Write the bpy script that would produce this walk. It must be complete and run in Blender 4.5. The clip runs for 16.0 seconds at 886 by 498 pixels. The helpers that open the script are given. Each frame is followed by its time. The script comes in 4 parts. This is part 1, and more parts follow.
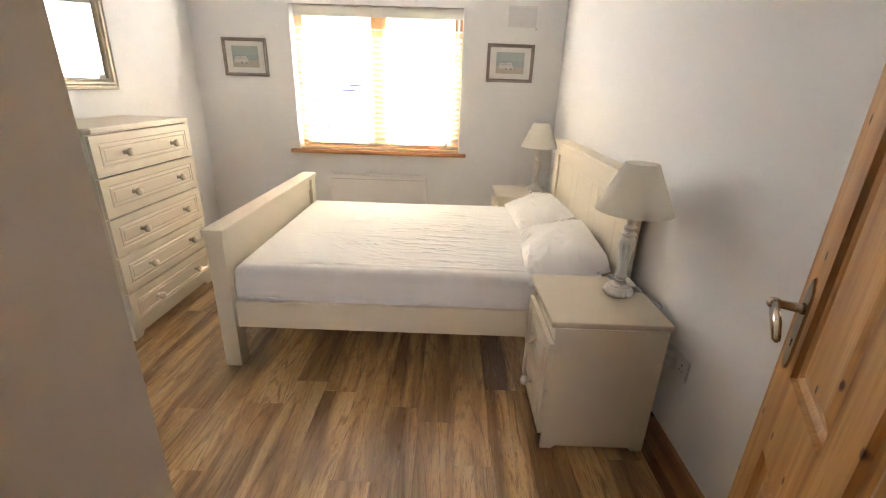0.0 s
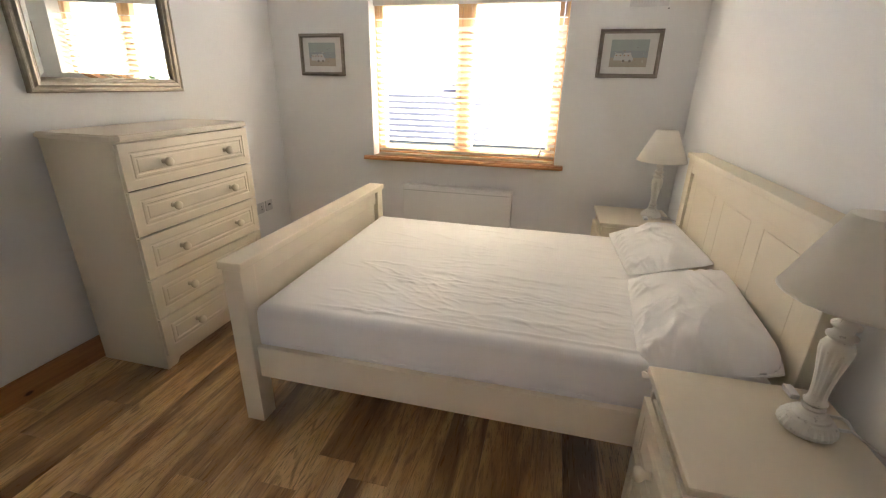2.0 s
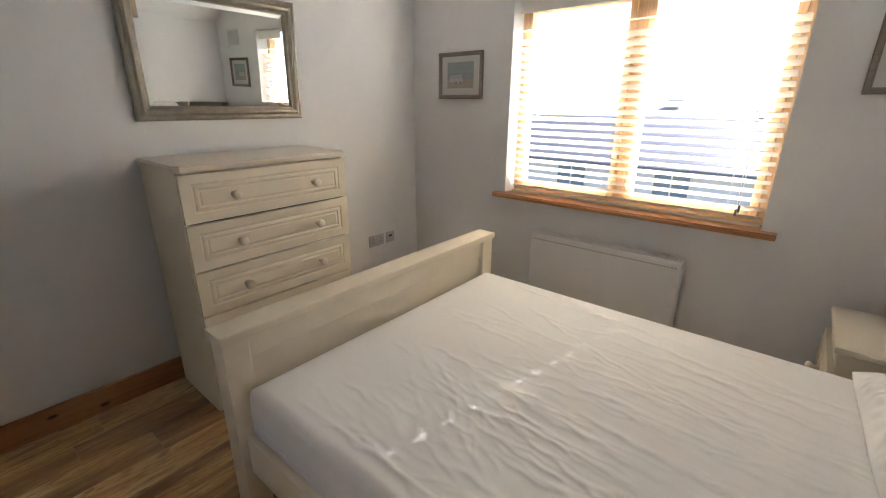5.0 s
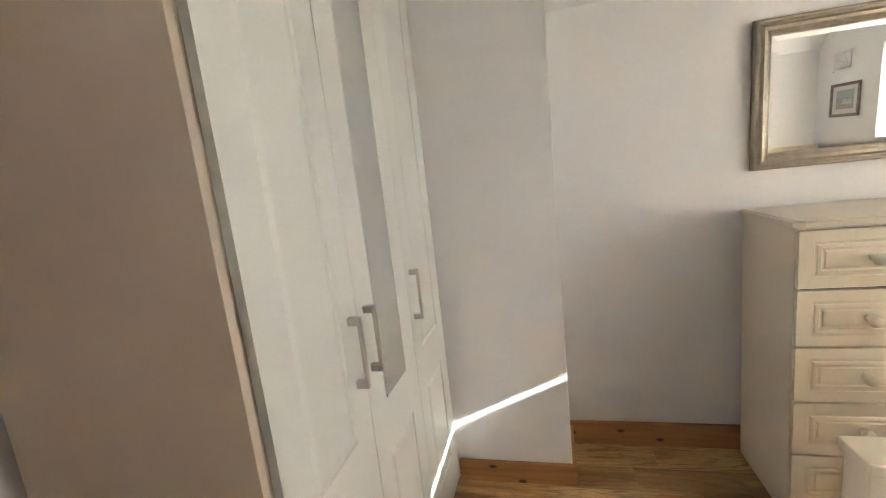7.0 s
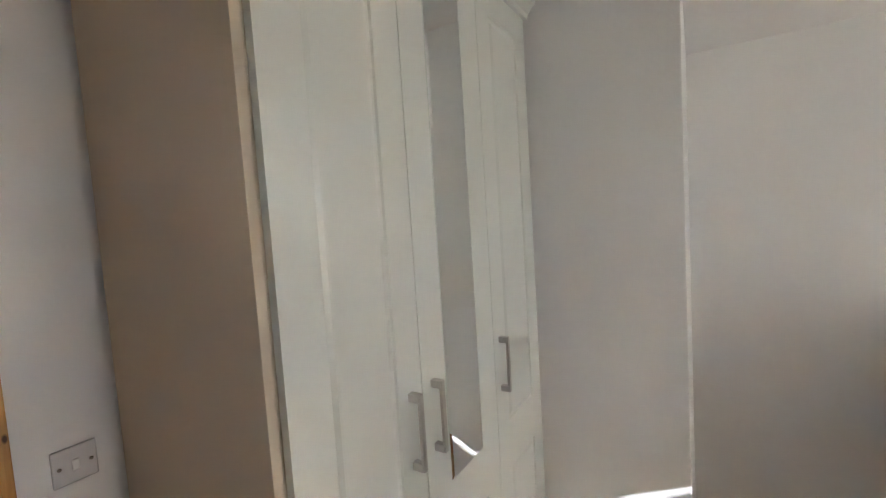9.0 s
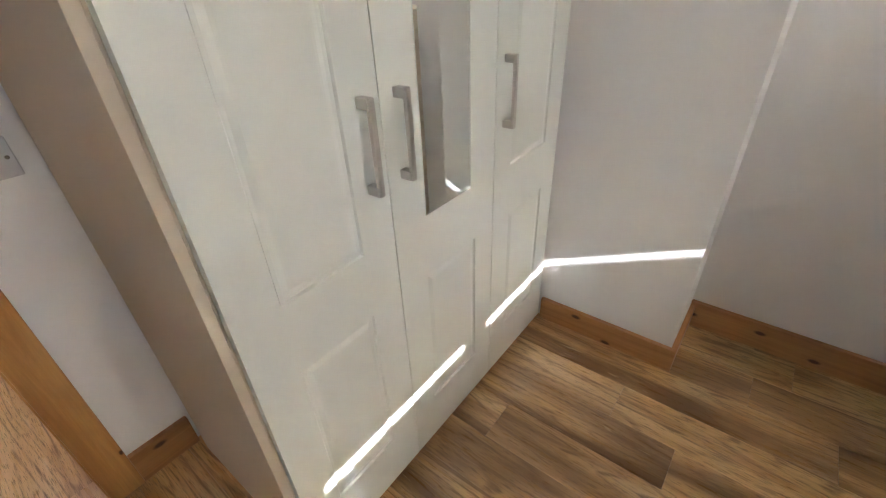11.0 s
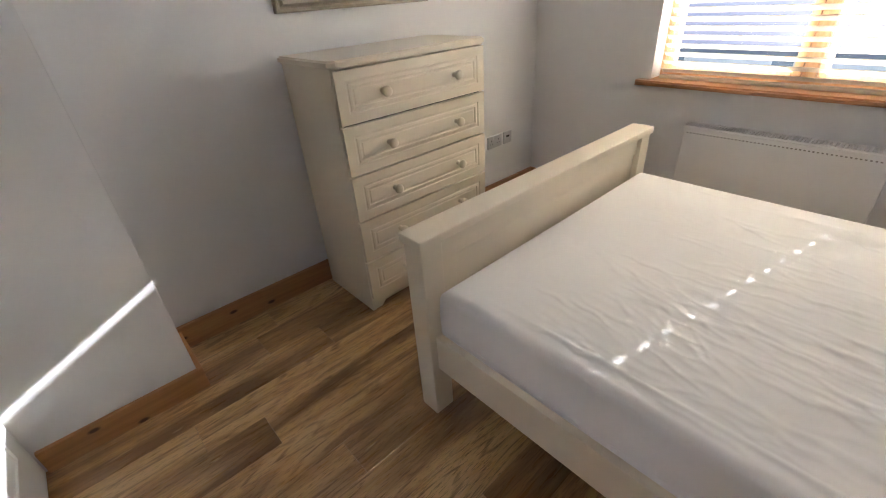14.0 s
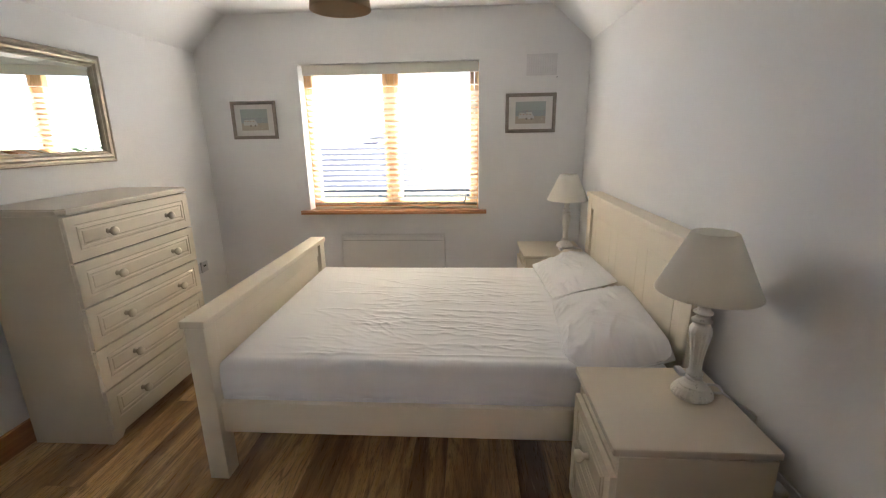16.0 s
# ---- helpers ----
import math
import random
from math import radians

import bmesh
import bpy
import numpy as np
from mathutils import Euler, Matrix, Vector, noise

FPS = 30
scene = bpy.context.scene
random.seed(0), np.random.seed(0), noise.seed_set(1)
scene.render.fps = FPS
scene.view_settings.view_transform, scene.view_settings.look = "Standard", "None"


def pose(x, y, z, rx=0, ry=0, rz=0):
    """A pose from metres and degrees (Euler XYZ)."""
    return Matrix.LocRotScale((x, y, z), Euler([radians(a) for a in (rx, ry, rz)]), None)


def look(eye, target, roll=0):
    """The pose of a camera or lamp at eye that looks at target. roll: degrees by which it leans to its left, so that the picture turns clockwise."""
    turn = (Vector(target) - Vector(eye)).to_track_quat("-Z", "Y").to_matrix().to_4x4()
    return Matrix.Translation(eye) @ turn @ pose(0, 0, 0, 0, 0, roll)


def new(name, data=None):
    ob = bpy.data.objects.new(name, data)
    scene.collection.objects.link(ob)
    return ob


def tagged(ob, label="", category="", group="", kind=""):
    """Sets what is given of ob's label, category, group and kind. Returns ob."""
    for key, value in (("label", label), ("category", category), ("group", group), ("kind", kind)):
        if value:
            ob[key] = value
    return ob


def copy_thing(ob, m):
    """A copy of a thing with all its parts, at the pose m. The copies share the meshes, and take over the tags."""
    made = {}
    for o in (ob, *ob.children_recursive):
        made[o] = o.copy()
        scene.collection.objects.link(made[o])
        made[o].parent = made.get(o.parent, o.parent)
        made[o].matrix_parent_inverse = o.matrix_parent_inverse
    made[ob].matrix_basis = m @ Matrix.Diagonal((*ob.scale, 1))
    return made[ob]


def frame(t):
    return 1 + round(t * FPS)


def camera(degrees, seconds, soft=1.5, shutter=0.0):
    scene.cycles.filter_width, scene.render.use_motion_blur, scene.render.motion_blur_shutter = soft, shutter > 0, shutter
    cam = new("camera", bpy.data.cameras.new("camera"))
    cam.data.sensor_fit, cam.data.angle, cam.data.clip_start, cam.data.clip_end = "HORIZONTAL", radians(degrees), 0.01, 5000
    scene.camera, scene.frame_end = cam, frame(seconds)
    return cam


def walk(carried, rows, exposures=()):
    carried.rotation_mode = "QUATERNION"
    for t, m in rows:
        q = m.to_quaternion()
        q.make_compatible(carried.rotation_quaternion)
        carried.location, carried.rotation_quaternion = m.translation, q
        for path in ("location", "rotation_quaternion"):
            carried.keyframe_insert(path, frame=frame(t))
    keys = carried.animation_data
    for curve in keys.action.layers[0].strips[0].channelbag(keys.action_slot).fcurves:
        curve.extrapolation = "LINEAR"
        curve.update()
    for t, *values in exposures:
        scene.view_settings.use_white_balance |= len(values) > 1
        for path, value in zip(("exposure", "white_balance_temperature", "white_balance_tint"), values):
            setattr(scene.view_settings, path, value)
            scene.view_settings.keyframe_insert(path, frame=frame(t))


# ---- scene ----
cam = camera(92.0, 16.0, soft=1.15)
PATH = [
    (0, (0.097, 0.219, 1.423), (0.081, 2.089, 0.715), 1.8),
    (0.5, (0.124, 0.328, 1.416), (-0.089, 2.179, 0.689), 0.7),
    (1, (0.123, 0.528, 1.421), (-0.145, 2.371, 0.692), -0.0),
    (1.5, (0.122, 0.671, 1.415), (-0.185, 2.511, 0.693), 0.6),
    (2, (0.14, 0.842, 1.411), (-0.3, 2.657, 0.694), 1.1),
    (2.5, (0.179, 1.022, 1.415), (-0.454, 2.78, 0.702), 0.5),
    (3, (0.194, 1.208, 1.418), (-0.516, 2.948, 0.732), 0.4),
    (3.2, (0.182, 1.302, 1.417), (-0.54, 3.042, 0.745), 0.5),
    (5.3, (0.27, 1.675, 1.433), (-1.167, 2.92, 0.812), -0.1),
    (5.5, (0.251, 1.646, 1.434), (-1.35, 2.671, 0.814), -0.9),
    (6, (0.216, 1.556, 1.426), (-1.65, 1.944, 0.819), -2.3),
    (6.5, (0.163, 1.508, 1.42), (-1.743, 1.383, 0.825), -4.1),
    (7, (0.04, 1.464, 1.474), (-1.872, 0.987, 1.133), -6.3),
    (7.5, (-0.032, 1.463, 1.552), (-1.904, 0.76, 1.594), -5.8),
    (8, (-0.075, 1.547, 1.609), (-1.834, 0.645, 1.915), -3.8),
    (8.5, (-0.099, 1.557, 1.606), (-1.805, 0.547, 1.871), -2.9),
    (9, (-0.105, 1.582, 1.556), (-1.794, 0.519, 1.418), -3.6),
    (9.5, (-0.135, 1.587, 1.481), (-1.756, 0.535, 0.967), -3.3),
    (10, (-0.202, 1.562, 1.412), (-1.74, 0.535, 0.651), -1.9),
    (10.2, (-0.242, 1.573, 1.395), (-1.726, 0.532, 0.55), -1.3),
    (12.3, (-0.45, 1.571, 1.26), (-1.613, 0.583, -0.033), -4.3),
    (12.5, (-0.451, 1.574, 1.267), (-1.738, 0.787, -0.046), -6.1),
    (13, (-0.399, 1.543, 1.307), (-1.876, 1.384, -0.032), -9.7),
    (13.5, (-0.29, 1.533, 1.333), (-1.774, 2.014, 0.082), -7.2),
    (14, (-0.105, 1.458, 1.378), (-1.407, 2.576, 0.351), -4.2),
    (14.5, (-0.047, 1.266, 1.412), (-0.958, 2.902, 0.709), -2.7),
    (15, (0.003, 1.024, 1.45), (-0.53, 2.873, 0.903), -2.1),
    (15.5, (0.07, 0.803, 1.447), (-0.201, 2.72, 0.946), -0.5),
    (16, (0.105, 0.593, 1.465), (-0.022, 2.522, 0.952), -1.0),
]
walk(cam, [(t, look(eye, aim, roll)) for t, eye, aim, roll in PATH],
     exposures=[(0.0, 4.75, 6400, 18), (1.5, 4.32, 6420, 18), (3.0, 3.87, 6150, 17), (5.5, 3.70, 6050, 17), (7.0, 4.65, 6400, 18), (8.0, 4.18, 6200, 18), (9.0, 4.20, 6080, 17), (10.2, 4.35, 6150, 17),
                (12.5, 4.85, 6100, 19), (13.0, 4.59, 6300, 19), (14.0, 4.05, 5950, 19), (14.5, 3.57, 5800, 18), (15.0, 3.42, 5700, 17), (15.5, 3.55, 5850, 18), (16.0, 3.95, 6000, 17)])

# ---- world and sun ----
SUN_WAY = Vector((-0.213, -1.0, -0.47))
world = bpy.data.worlds.new("world")
scene.world = world
world.use_nodes = True
wn = world.node_tree
sky = wn.nodes.new("ShaderNodeTexSky")
sky.sky_type = "NISHITA"
sky.sun_disc = False
sky.sun_elevation = math.atan2(0.47, 1.02)
sky.sun_rotation = math.atan2(0.213, 1.0)
sky.air_density, sky.dust_density, sky.ozone_density = 0.6, 0.1, 1.0
wn.nodes["Background"].inputs["Strength"].default_value = 0.05
wn.links.new(sky.outputs["Color"], wn.nodes["Background"].inputs["Color"])
sun = new("sun", bpy.data.lights.new("sun", "SUN"))
sun.data.energy, sun.data.angle, sun.data.color = 5.0, radians(0.5), (1.0, 0.98, 0.96)
sun.matrix_world = look(-SUN_WAY * 30, (0, 0, 0))

# ---- room plan, metres ----
LEFT, RIGHT, FAR, NEAR = -2.115, 1.02, 4.185, 0.30      # inner wall faces
KNEE, CEIL, RUN = 2.125, 2.405, 0.30                    # slope start, flat ceiling, slope width
PIER_X, PIER_Y = -1.79, 1.508                           # boxed-out pier beside the wardrobe
WIN = (-1.272, 0.175, 0.855, 2.03)                      # window opening x0, x1, z0, z1
DOOR = (-0.255, 0.51, 2.03)                             # doorway x0, x1, head
SKIRT, PIER_SKIRT = 0.124, 0.105


# ---- materials ----
def node_mat(name):
    m = bpy.data.materials.new(name)
    m.use_nodes = True
    return m, m.node_tree.nodes, m.node_tree.links, m.node_tree.nodes["Principled BSDF"]


def mixed(n, l, fac, a, b):
    x = n.new("ShaderNodeMix")
    x.data_type = "RGBA"
    for key, v in ((0, fac), (6, a), (7, b)):
        if isinstance(v, bpy.types.NodeSocket):
            l.new(v, x.inputs[key])
        else:
            x.inputs[key].default_value = v if key == 0 else (*v, 1)
    return x.outputs[2]


def noise_of(n, l, scale, detail=4, vec=None, rough=0.55, distortion=0.0):
    x = n.new("ShaderNodeTexNoise")
    x.inputs["Scale"].default_value, x.inputs["Detail"].default_value = scale, detail
    x.inputs["Roughness"].default_value, x.inputs["Distortion"].default_value = rough, distortion
    if vec is not None:
        l.new(vec, x.inputs["Vector"])
    return x.outputs["Fac"]


def ramp(n, l, fac, stops):
    x = n.new("ShaderNodeValToRGB")
    while len(x.color_ramp.elements) < len(stops):
        x.color_ramp.elements.new(0.5)
    for e, (p, c) in zip(x.color_ramp.elements, stops):
        e.position, e.color = p, (*c, 1) if len(c) == 3 else c
    l.new(fac, x.inputs["Fac"])
    return x.outputs["Color"]


def stretch(n, l, scale, source="Object", spread=0.0):
    c = n.new("ShaderNodeTexCoord")
    m = n.new("ShaderNodeMapping")
    m.inputs["Scale"].default_value = scale
    l.new(c.outputs[source], m.inputs["Vector"])
    if spread:
        i = n.new("ShaderNodeObjectInfo")
        k = n.new("ShaderNodeMath")
        k.operation, k.inputs[1].default_value = "MULTIPLY", spread
        l.new(i.outputs["Random"], k.inputs[0])
        v = n.new("ShaderNodeCombineXYZ")
        for s in (0, 1, 2):
            l.new(k.outputs[0], v.inputs[s])
        l.new(v.outputs[0], m.inputs["Location"])
    return m.outputs["Vector"]


def bumped(n, l, p, height, strength, distance):
    b = n.new("ShaderNodeBump")
    b.inputs["Strength"].default_value, b.inputs["Distance"].default_value = strength, distance
    l.new(height, b.inputs["Height"])
    l.new(b.outputs["Normal"], p.inputs["Normal"])


def paint(name, a, b, rough=0.5, scale=3.0, grain=120.0, bump=0.15, depth=0.002, coat=0.0):
    """Painted surface: two close tones in slow drifts, fine roller or brush relief."""
    m, n, l, p = node_mat(name)
    v = stretch(n, l, (1, 1, 1))
    l.new(mixed(n, l, noise_of(n, l, scale, 3, v), a, b), p.inputs["Base Color"])
    p.inputs["Roughness"].default_value = rough
    p.inputs["Coat Weight"].default_value = coat
    bumped(n, l, p, noise_of(n, l, grain, 4, v), bump, depth)
    return m


def wood(name, dark, mid, light, axis=1, rough=0.45, knots=True, scale=1.0, knot=1.0):
    """Pine: long grain along one axis, growth bands and scattered dark knots."""
    m, n, l, p = node_mat(name)
    s = [14 * scale, 14 * scale, 14 * scale]
    s[axis] = 0.8 * scale
    v = stretch(n, l, s, spread=9.0)
    bands = noise_of(n, l, 1.2, 5, v, 0.6, 0.6)
    fine = noise_of(n, l, 9.0, 3, v)
    col = ramp(n, l, bands, [(0.3, dark), (0.5, mid), (0.72, light)])
    col = mixed(n, l, ramp(n, l, fine, [(0.35, (0.3, 0.3, 0.3)), (0.65, (0, 0, 0))]), col, dark)
    if knots:
        kv = stretch(n, l, (1, 1, 1), spread=9.0)
        sep, com = n.new("ShaderNodeSeparateXYZ"), n.new("ShaderNodeCombineXYZ")
        l.new(kv, sep.inputs[0])
        for slot, (src, k) in enumerate(((axis, 3.4), (2 if axis != 2 else 0, 7.0))):
            mul = n.new("ShaderNodeMath")
            mul.operation, mul.inputs[1].default_value = "MULTIPLY", k
            l.new(sep.outputs[src], mul.inputs[0])
            l.new(mul.outputs[0], com.inputs[slot])
        vo = n.new("ShaderNodeTexVoronoi")
        vo.voronoi_dimensions = "2D"
        vo.inputs["Scale"].default_value = 1.0
        l.new(com.outputs[0], vo.inputs["Vector"])
        spot = ramp(n, l, vo.outputs["Distance"], [(0.04 * knot, (1, 1, 1)), (0.085 * knot, (0, 0, 0))])
        col = mixed(n, l, spot, col, (dark[0] * 0.25, dark[1] * 0.2, dark[2] * 0.2))
    l.new(col, p.inputs["Base Color"])
    p.inputs["Roughness"].default_value = rough
    bumped(n, l, p, bands, 0.12, 0.002)
    return m


def plain(name, col, rough=0.5, metal=0.0, grain=200.0, bump=0.05):
    m, n, l, p = node_mat(name)
    v = stretch(n, l, (1, 1, 1))
    d = tuple(c * 0.86 for c in col)
    l.new(mixed(n, l, noise_of(n, l, 14, 3, v), col, d), p.inputs["Base Color"])
    p.inputs["Roughness"].default_value, p.inputs["Metallic"].default_value = rough, metal
    bumped(n, l, p, noise_of(n, l, grain, 2, v), bump, 0.001)
    return m


WALL = paint("wall_paint", (0.85, 0.85, 0.835), (0.81, 0.81, 0.80), 0.75, 1.3, 60, 0.25, 0.003)
CEILING = paint("ceiling_paint", (0.86, 0.86, 0.85), (0.83, 0.83, 0.82), 0.85, 1.5, 90, 0.2, 0.002)
CREAM = paint("cream_paint", (0.80, 0.72, 0.575), (0.765, 0.685, 0.54), 0.42, 4, 160, 0.08, 0.001)
CREAM_TOP = paint("cream_top", (0.76, 0.68, 0.545), (0.70, 0.62, 0.49), 0.3, 9, 220, 0.05, 0.001)
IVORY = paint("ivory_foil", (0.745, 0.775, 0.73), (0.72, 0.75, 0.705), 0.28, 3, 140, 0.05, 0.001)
# wardrobe panels behind the doors: darker and warmer than the ivory fronts
BEIGE_SIDE = paint("side_beige", (0.63, 0.55, 0.43), (0.59, 0.51, 0.40), 0.7, 3, 140, 0.05, 0.001)
PINE_Z = wood("pine_upright", (0.31, 0.130, 0.034), (0.55, 0.285, 0.088), (0.70, 0.42, 0.165), 2, knot=0.5)
PINE_Y = wood("pine_along", (0.31, 0.135, 0.045), (0.48, 0.235, 0.086), (0.58, 0.31, 0.122), 1)
PINE_X = wood("pine_across", (0.31, 0.135, 0.045), (0.48, 0.235, 0.086), (0.58, 0.31, 0.122), 0)
SILLWOOD = wood("sill_wood", (0.36, 0.15, 0.06), (0.50, 0.23, 0.10), (0.58, 0.30, 0.14), 0, 0.3, False)
WINWOOD = wood("window_wood", (0.60, 0.34, 0.15), (0.72, 0.46, 0.24), (0.80, 0.57, 0.34), 2, 0.4, False)
LANDING = paint("landing_paint", (0.80, 0.66, 0.50), (0.76, 0.62, 0.46), 0.8, 1.3, 60, 0.2, 0.003)
SLAT = paint("slat_paint", (0.78, 0.72, 0.59), (0.74, 0.68, 0.55), 0.4, 6, 200, 0.05, 0.001)
VALANCE = paint("valance_paint", (0.80, 0.78, 0.71), (0.77, 0.75, 0.68), 0.45, 6, 200, 0.05, 0.001)
NICKEL = plain("satin_nickel", (0.62, 0.60, 0.57), 0.3, 1.0)
CHROME = plain("old_brass", (0.55, 0.47, 0.36), 0.22, 1.0)
PLASTIC = plain("white_plastic", (0.78, 0.78, 0.77), 0.35)
GREYPLATE = plain("grey_plate", (0.60, 0.60, 0.61), 0.4)
VENTBACK = plain("vent_shade", (0.74, 0.74, 0.73), 0.6)
DARK = plain("dark_gap", (0.03, 0.028, 0.025), 0.8)
RADIATOR = paint("radiator_enamel", (0.78, 0.77, 0.74), (0.75, 0.74, 0.71), 0.35, 4, 150, 0.04, 0.001)
CORD = plain("cord_cotton", (0.75, 0.70, 0.60), 0.9)
FLEX = plain("white_flex", (0.78, 0.76, 0.72), 0.5)


def linen_mat(name, a, b, weave=900.0, through_light=0.0):
    m, n, l, p = node_mat(name)
    v = stretch(n, l, (1, 1, 1))
    l.new(mixed(n, l, noise_of(n, l, 5, 3, v), a, b), p.inputs["Base Color"])
    p.inputs["Roughness"].default_value = 0.9
    p.inputs["Sheen Weight"].default_value = 0.15
    big, small = noise_of(n, l, 16, 4, v), noise_of(n, l, weave, 2, v)
    add = n.new("ShaderNodeMath")
    add.operation = "MULTIPLY_ADD"
    add.inputs[1].default_value = 0.12
    l.new(small, add.inputs[0])
    l.new(big, add.inputs[2])
    bumped(n, l, p, add.outputs[0], 0.18, 0.004)
    if through_light:
        t = n.new("ShaderNodeBsdfTranslucent")
        t.inputs["Color"].default_value = (*a, 1)
        mx = n.new("ShaderNodeMixShader")
        mx.inputs[0].default_value = through_light
        l.new(p.outputs[0], mx.inputs[1])
        l.new(t.outputs[0], mx.inputs[2])
        l.new(mx.outputs[0], n["Material Output"].inputs["Surface"])
    return m


SHEET = linen_mat("cotton_sheet", (0.86, 0.85, 0.84), (0.82, 0.81, 0.80))
TAN_SHADE = linen_mat("tan_linen", (0.62, 0.47, 0.32), (0.57, 0.43, 0.29), 1200, 0.25)
SHADE = linen_mat("shade_linen", (0.94, 0.92, 0.86), (0.92, 0.895, 0.825), 1200, 0.6)


def laminate():
    """Oak laminate: each board its own slice of honey and brown drifts, cathedral rings, dark pores and pale flecks."""
    m, n, l, p = node_mat("oak_laminate")
    v = stretch(n, l, (7.5, 0.75, 1.0), "Object", 40.0)
    w = stretch(n, l, (60.0, 4.2, 1.0), "Object", 40.0)
    q = stretch(n, l, (260.0, 17.0, 1.0), "Object", 40.0)
    slow = noise_of(n, l, 1.0, 4, v, 0.5, 0.8)
    ring_field = noise_of(n, l, 0.8, 2, v, 0.4, 0.3)
    fine = noise_of(n, l, 1.5, 5, w, 0.65, 0.9)
    pore = noise_of(n, l, 1.2, 3, q, 0.6, 0.2)
    fleck = noise_of(n, l, 0.9, 2, w, 0.5, 1.6)
    col = ramp(n, l, slow, [(0.35, (0.20, 0.100, 0.036)), (0.45, (0.45, 0.262, 0.114)),
                            (0.53, (0.65, 0.39, 0.175)), (0.66, (0.80, 0.53, 0.26))])
    turn = n.new("ShaderNodeMath")
    turn.operation, turn.inputs[1].default_value = "MULTIPLY", 95.0
    wave = n.new("ShaderNodeMath")
    wave.operation = "SINE"
    l.new(ring_field, turn.inputs[0])
    l.new(turn.outputs[0], wave.inputs[0])
    broken = n.new("ShaderNodeMath")
    broken.operation = "MULTIPLY"
    l.new(ramp(n, l, wave.outputs[0], [(0.45, (0, 0, 0)), (0.95, (0.75, 0.75, 0.75))]), broken.inputs[0])
    l.new(ramp(n, l, fine, [(0.42, (1, 1, 1)), (0.60, (0, 0, 0))]), broken.inputs[1])
    col = mixed(n, l, broken.outputs[0], col, (0.21, 0.105, 0.040))
    col = mixed(n, l, ramp(n, l, fine, [(0.30, (0.30, 0.30, 0.30)), (0.46, (0, 0, 0))]), col, (0.22, 0.112, 0.044))
    col = mixed(n, l, ramp(n, l, pore, [(0.36, (0.60, 0.60, 0.60)), (0.45, (0, 0, 0))]), col, (0.16, 0.078, 0.030))
    col = mixed(n, l, ramp(n, l, fleck, [(0.66, (0, 0, 0)), (0.78, (0.5, 0.5, 0.5))]), col, (0.82, 0.62, 0.36))
    i = n.new("ShaderNodeObjectInfo")
    tone = ramp(n, l, i.outputs["Random"], [(0.0, (0.24, 0.24, 0.24)), (1.0, (0, 0, 0))])
    col = mixed(n, l, tone, col, (0.30, 0.165, 0.070))
    l.new(col, p.inputs["Base Color"])
    l.new(ramp(n, l, fine, [(0.3, (0.36, 0.36, 0.36)), (0.7, (0.24, 0.24, 0.24))]), p.inputs["Roughness"])
    p.inputs["Coat Weight"].default_value, p.inputs["Coat Roughness"].default_value = 0.35, 0.09
    bumped(n, l, p, pore, 0.10, 0.0008)
    return m


OAK = laminate()


def mirror_mat():
    m, n, l, p = node_mat("silvered_glass")
    p.inputs["Base Color"].default_value = (0.86, 0.89, 0.88, 1)
    p.inputs["Metallic"].default_value, p.inputs["Roughness"].default_value = 1.0, 0.0
    return m


def pane_mat():
    m, n, l, p = node_mat("window_glass")
    p.inputs["Base Color"].default_value = (1, 1, 1, 1)
    p.inputs["Transmission Weight"].default_value, p.inputs["Roughness"].default_value = 1.0, 0.0
    p.inputs["IOR"].default_value = 1.05
    return m


def distressed(name, base, worn, amount):
    """Painted timber rubbed through on its ridges to a darker coat."""
    m, n, l, p = node_mat(name)
    v = stretch(n, l, (1, 1, 0.6))
    f = noise_of(n, l, 75, 5, v, 0.7)
    l.new(mixed(n, l, ramp(n, l, f, [(amount, (1, 1, 1)), (amount + 0.07, (0, 0, 0))]), base, worn), p.inputs["Base Color"])
    p.inputs["Roughness"].default_value = 0.6
    bumped(n, l, p, f, 0.3, 0.002)
    return m


MIRROR, PANE = mirror_mat(), pane_mat()
LAMPWOOD = distressed("limewashed_wood", (0.80, 0.77, 0.70), (0.46, 0.42, 0.36), 0.32)


def silver_leaf():
    m, n, l, p = node_mat("champagne_leaf")
    v = stretch(n, l, (1, 1, 1))
    l.new(ramp(n, l, noise_of(n, l, 22, 5, v, 0.7), [(0.3, (0.27, 0.235, 0.185)), (0.65, (0.37, 0.33, 0.27))]), p.inputs["Base Color"])
    p.inputs["Metallic"].default_value, p.inputs["Roughness"].default_value = 0.75, 0.34
    bumped(n, l, p, noise_of(n, l, 60, 4, v), 0.2, 0.001)
    return m


LEAF = silver_leaf()
TAUPE = plain("taupe_frame", (0.27, 0.24, 0.21), 0.5)
WEATHERED = wood("weathered_frame", (0.22, 0.185, 0.15), (0.29, 0.25, 0.21), (0.35, 0.31, 0.265), 0, 0.6, False, 3.0)
FIN_SHADE = plain("radiator_fin_shade", (0.22, 0.21, 0.20), 0.5)
PALE = plain("print_white", (0.60, 0.61, 0.59), 0.8)
FLECK = plain("print_ochre", (0.42, 0.30, 0.20), 0.8)
CARD = plain("mount_card", (0.74, 0.73, 0.69), 0.8)
GRASS = paint("lawn_green", (0.05, 0.085, 0.025), (0.065, 0.10, 0.035), 0.9, 0.4, 6, 0.5, 0.05)
SLATE = paint("roof_slate", (0.055, 0.058, 0.068), (0.075, 0.078, 0.088), 0.6, 1.0, 9, 0.4, 0.02)
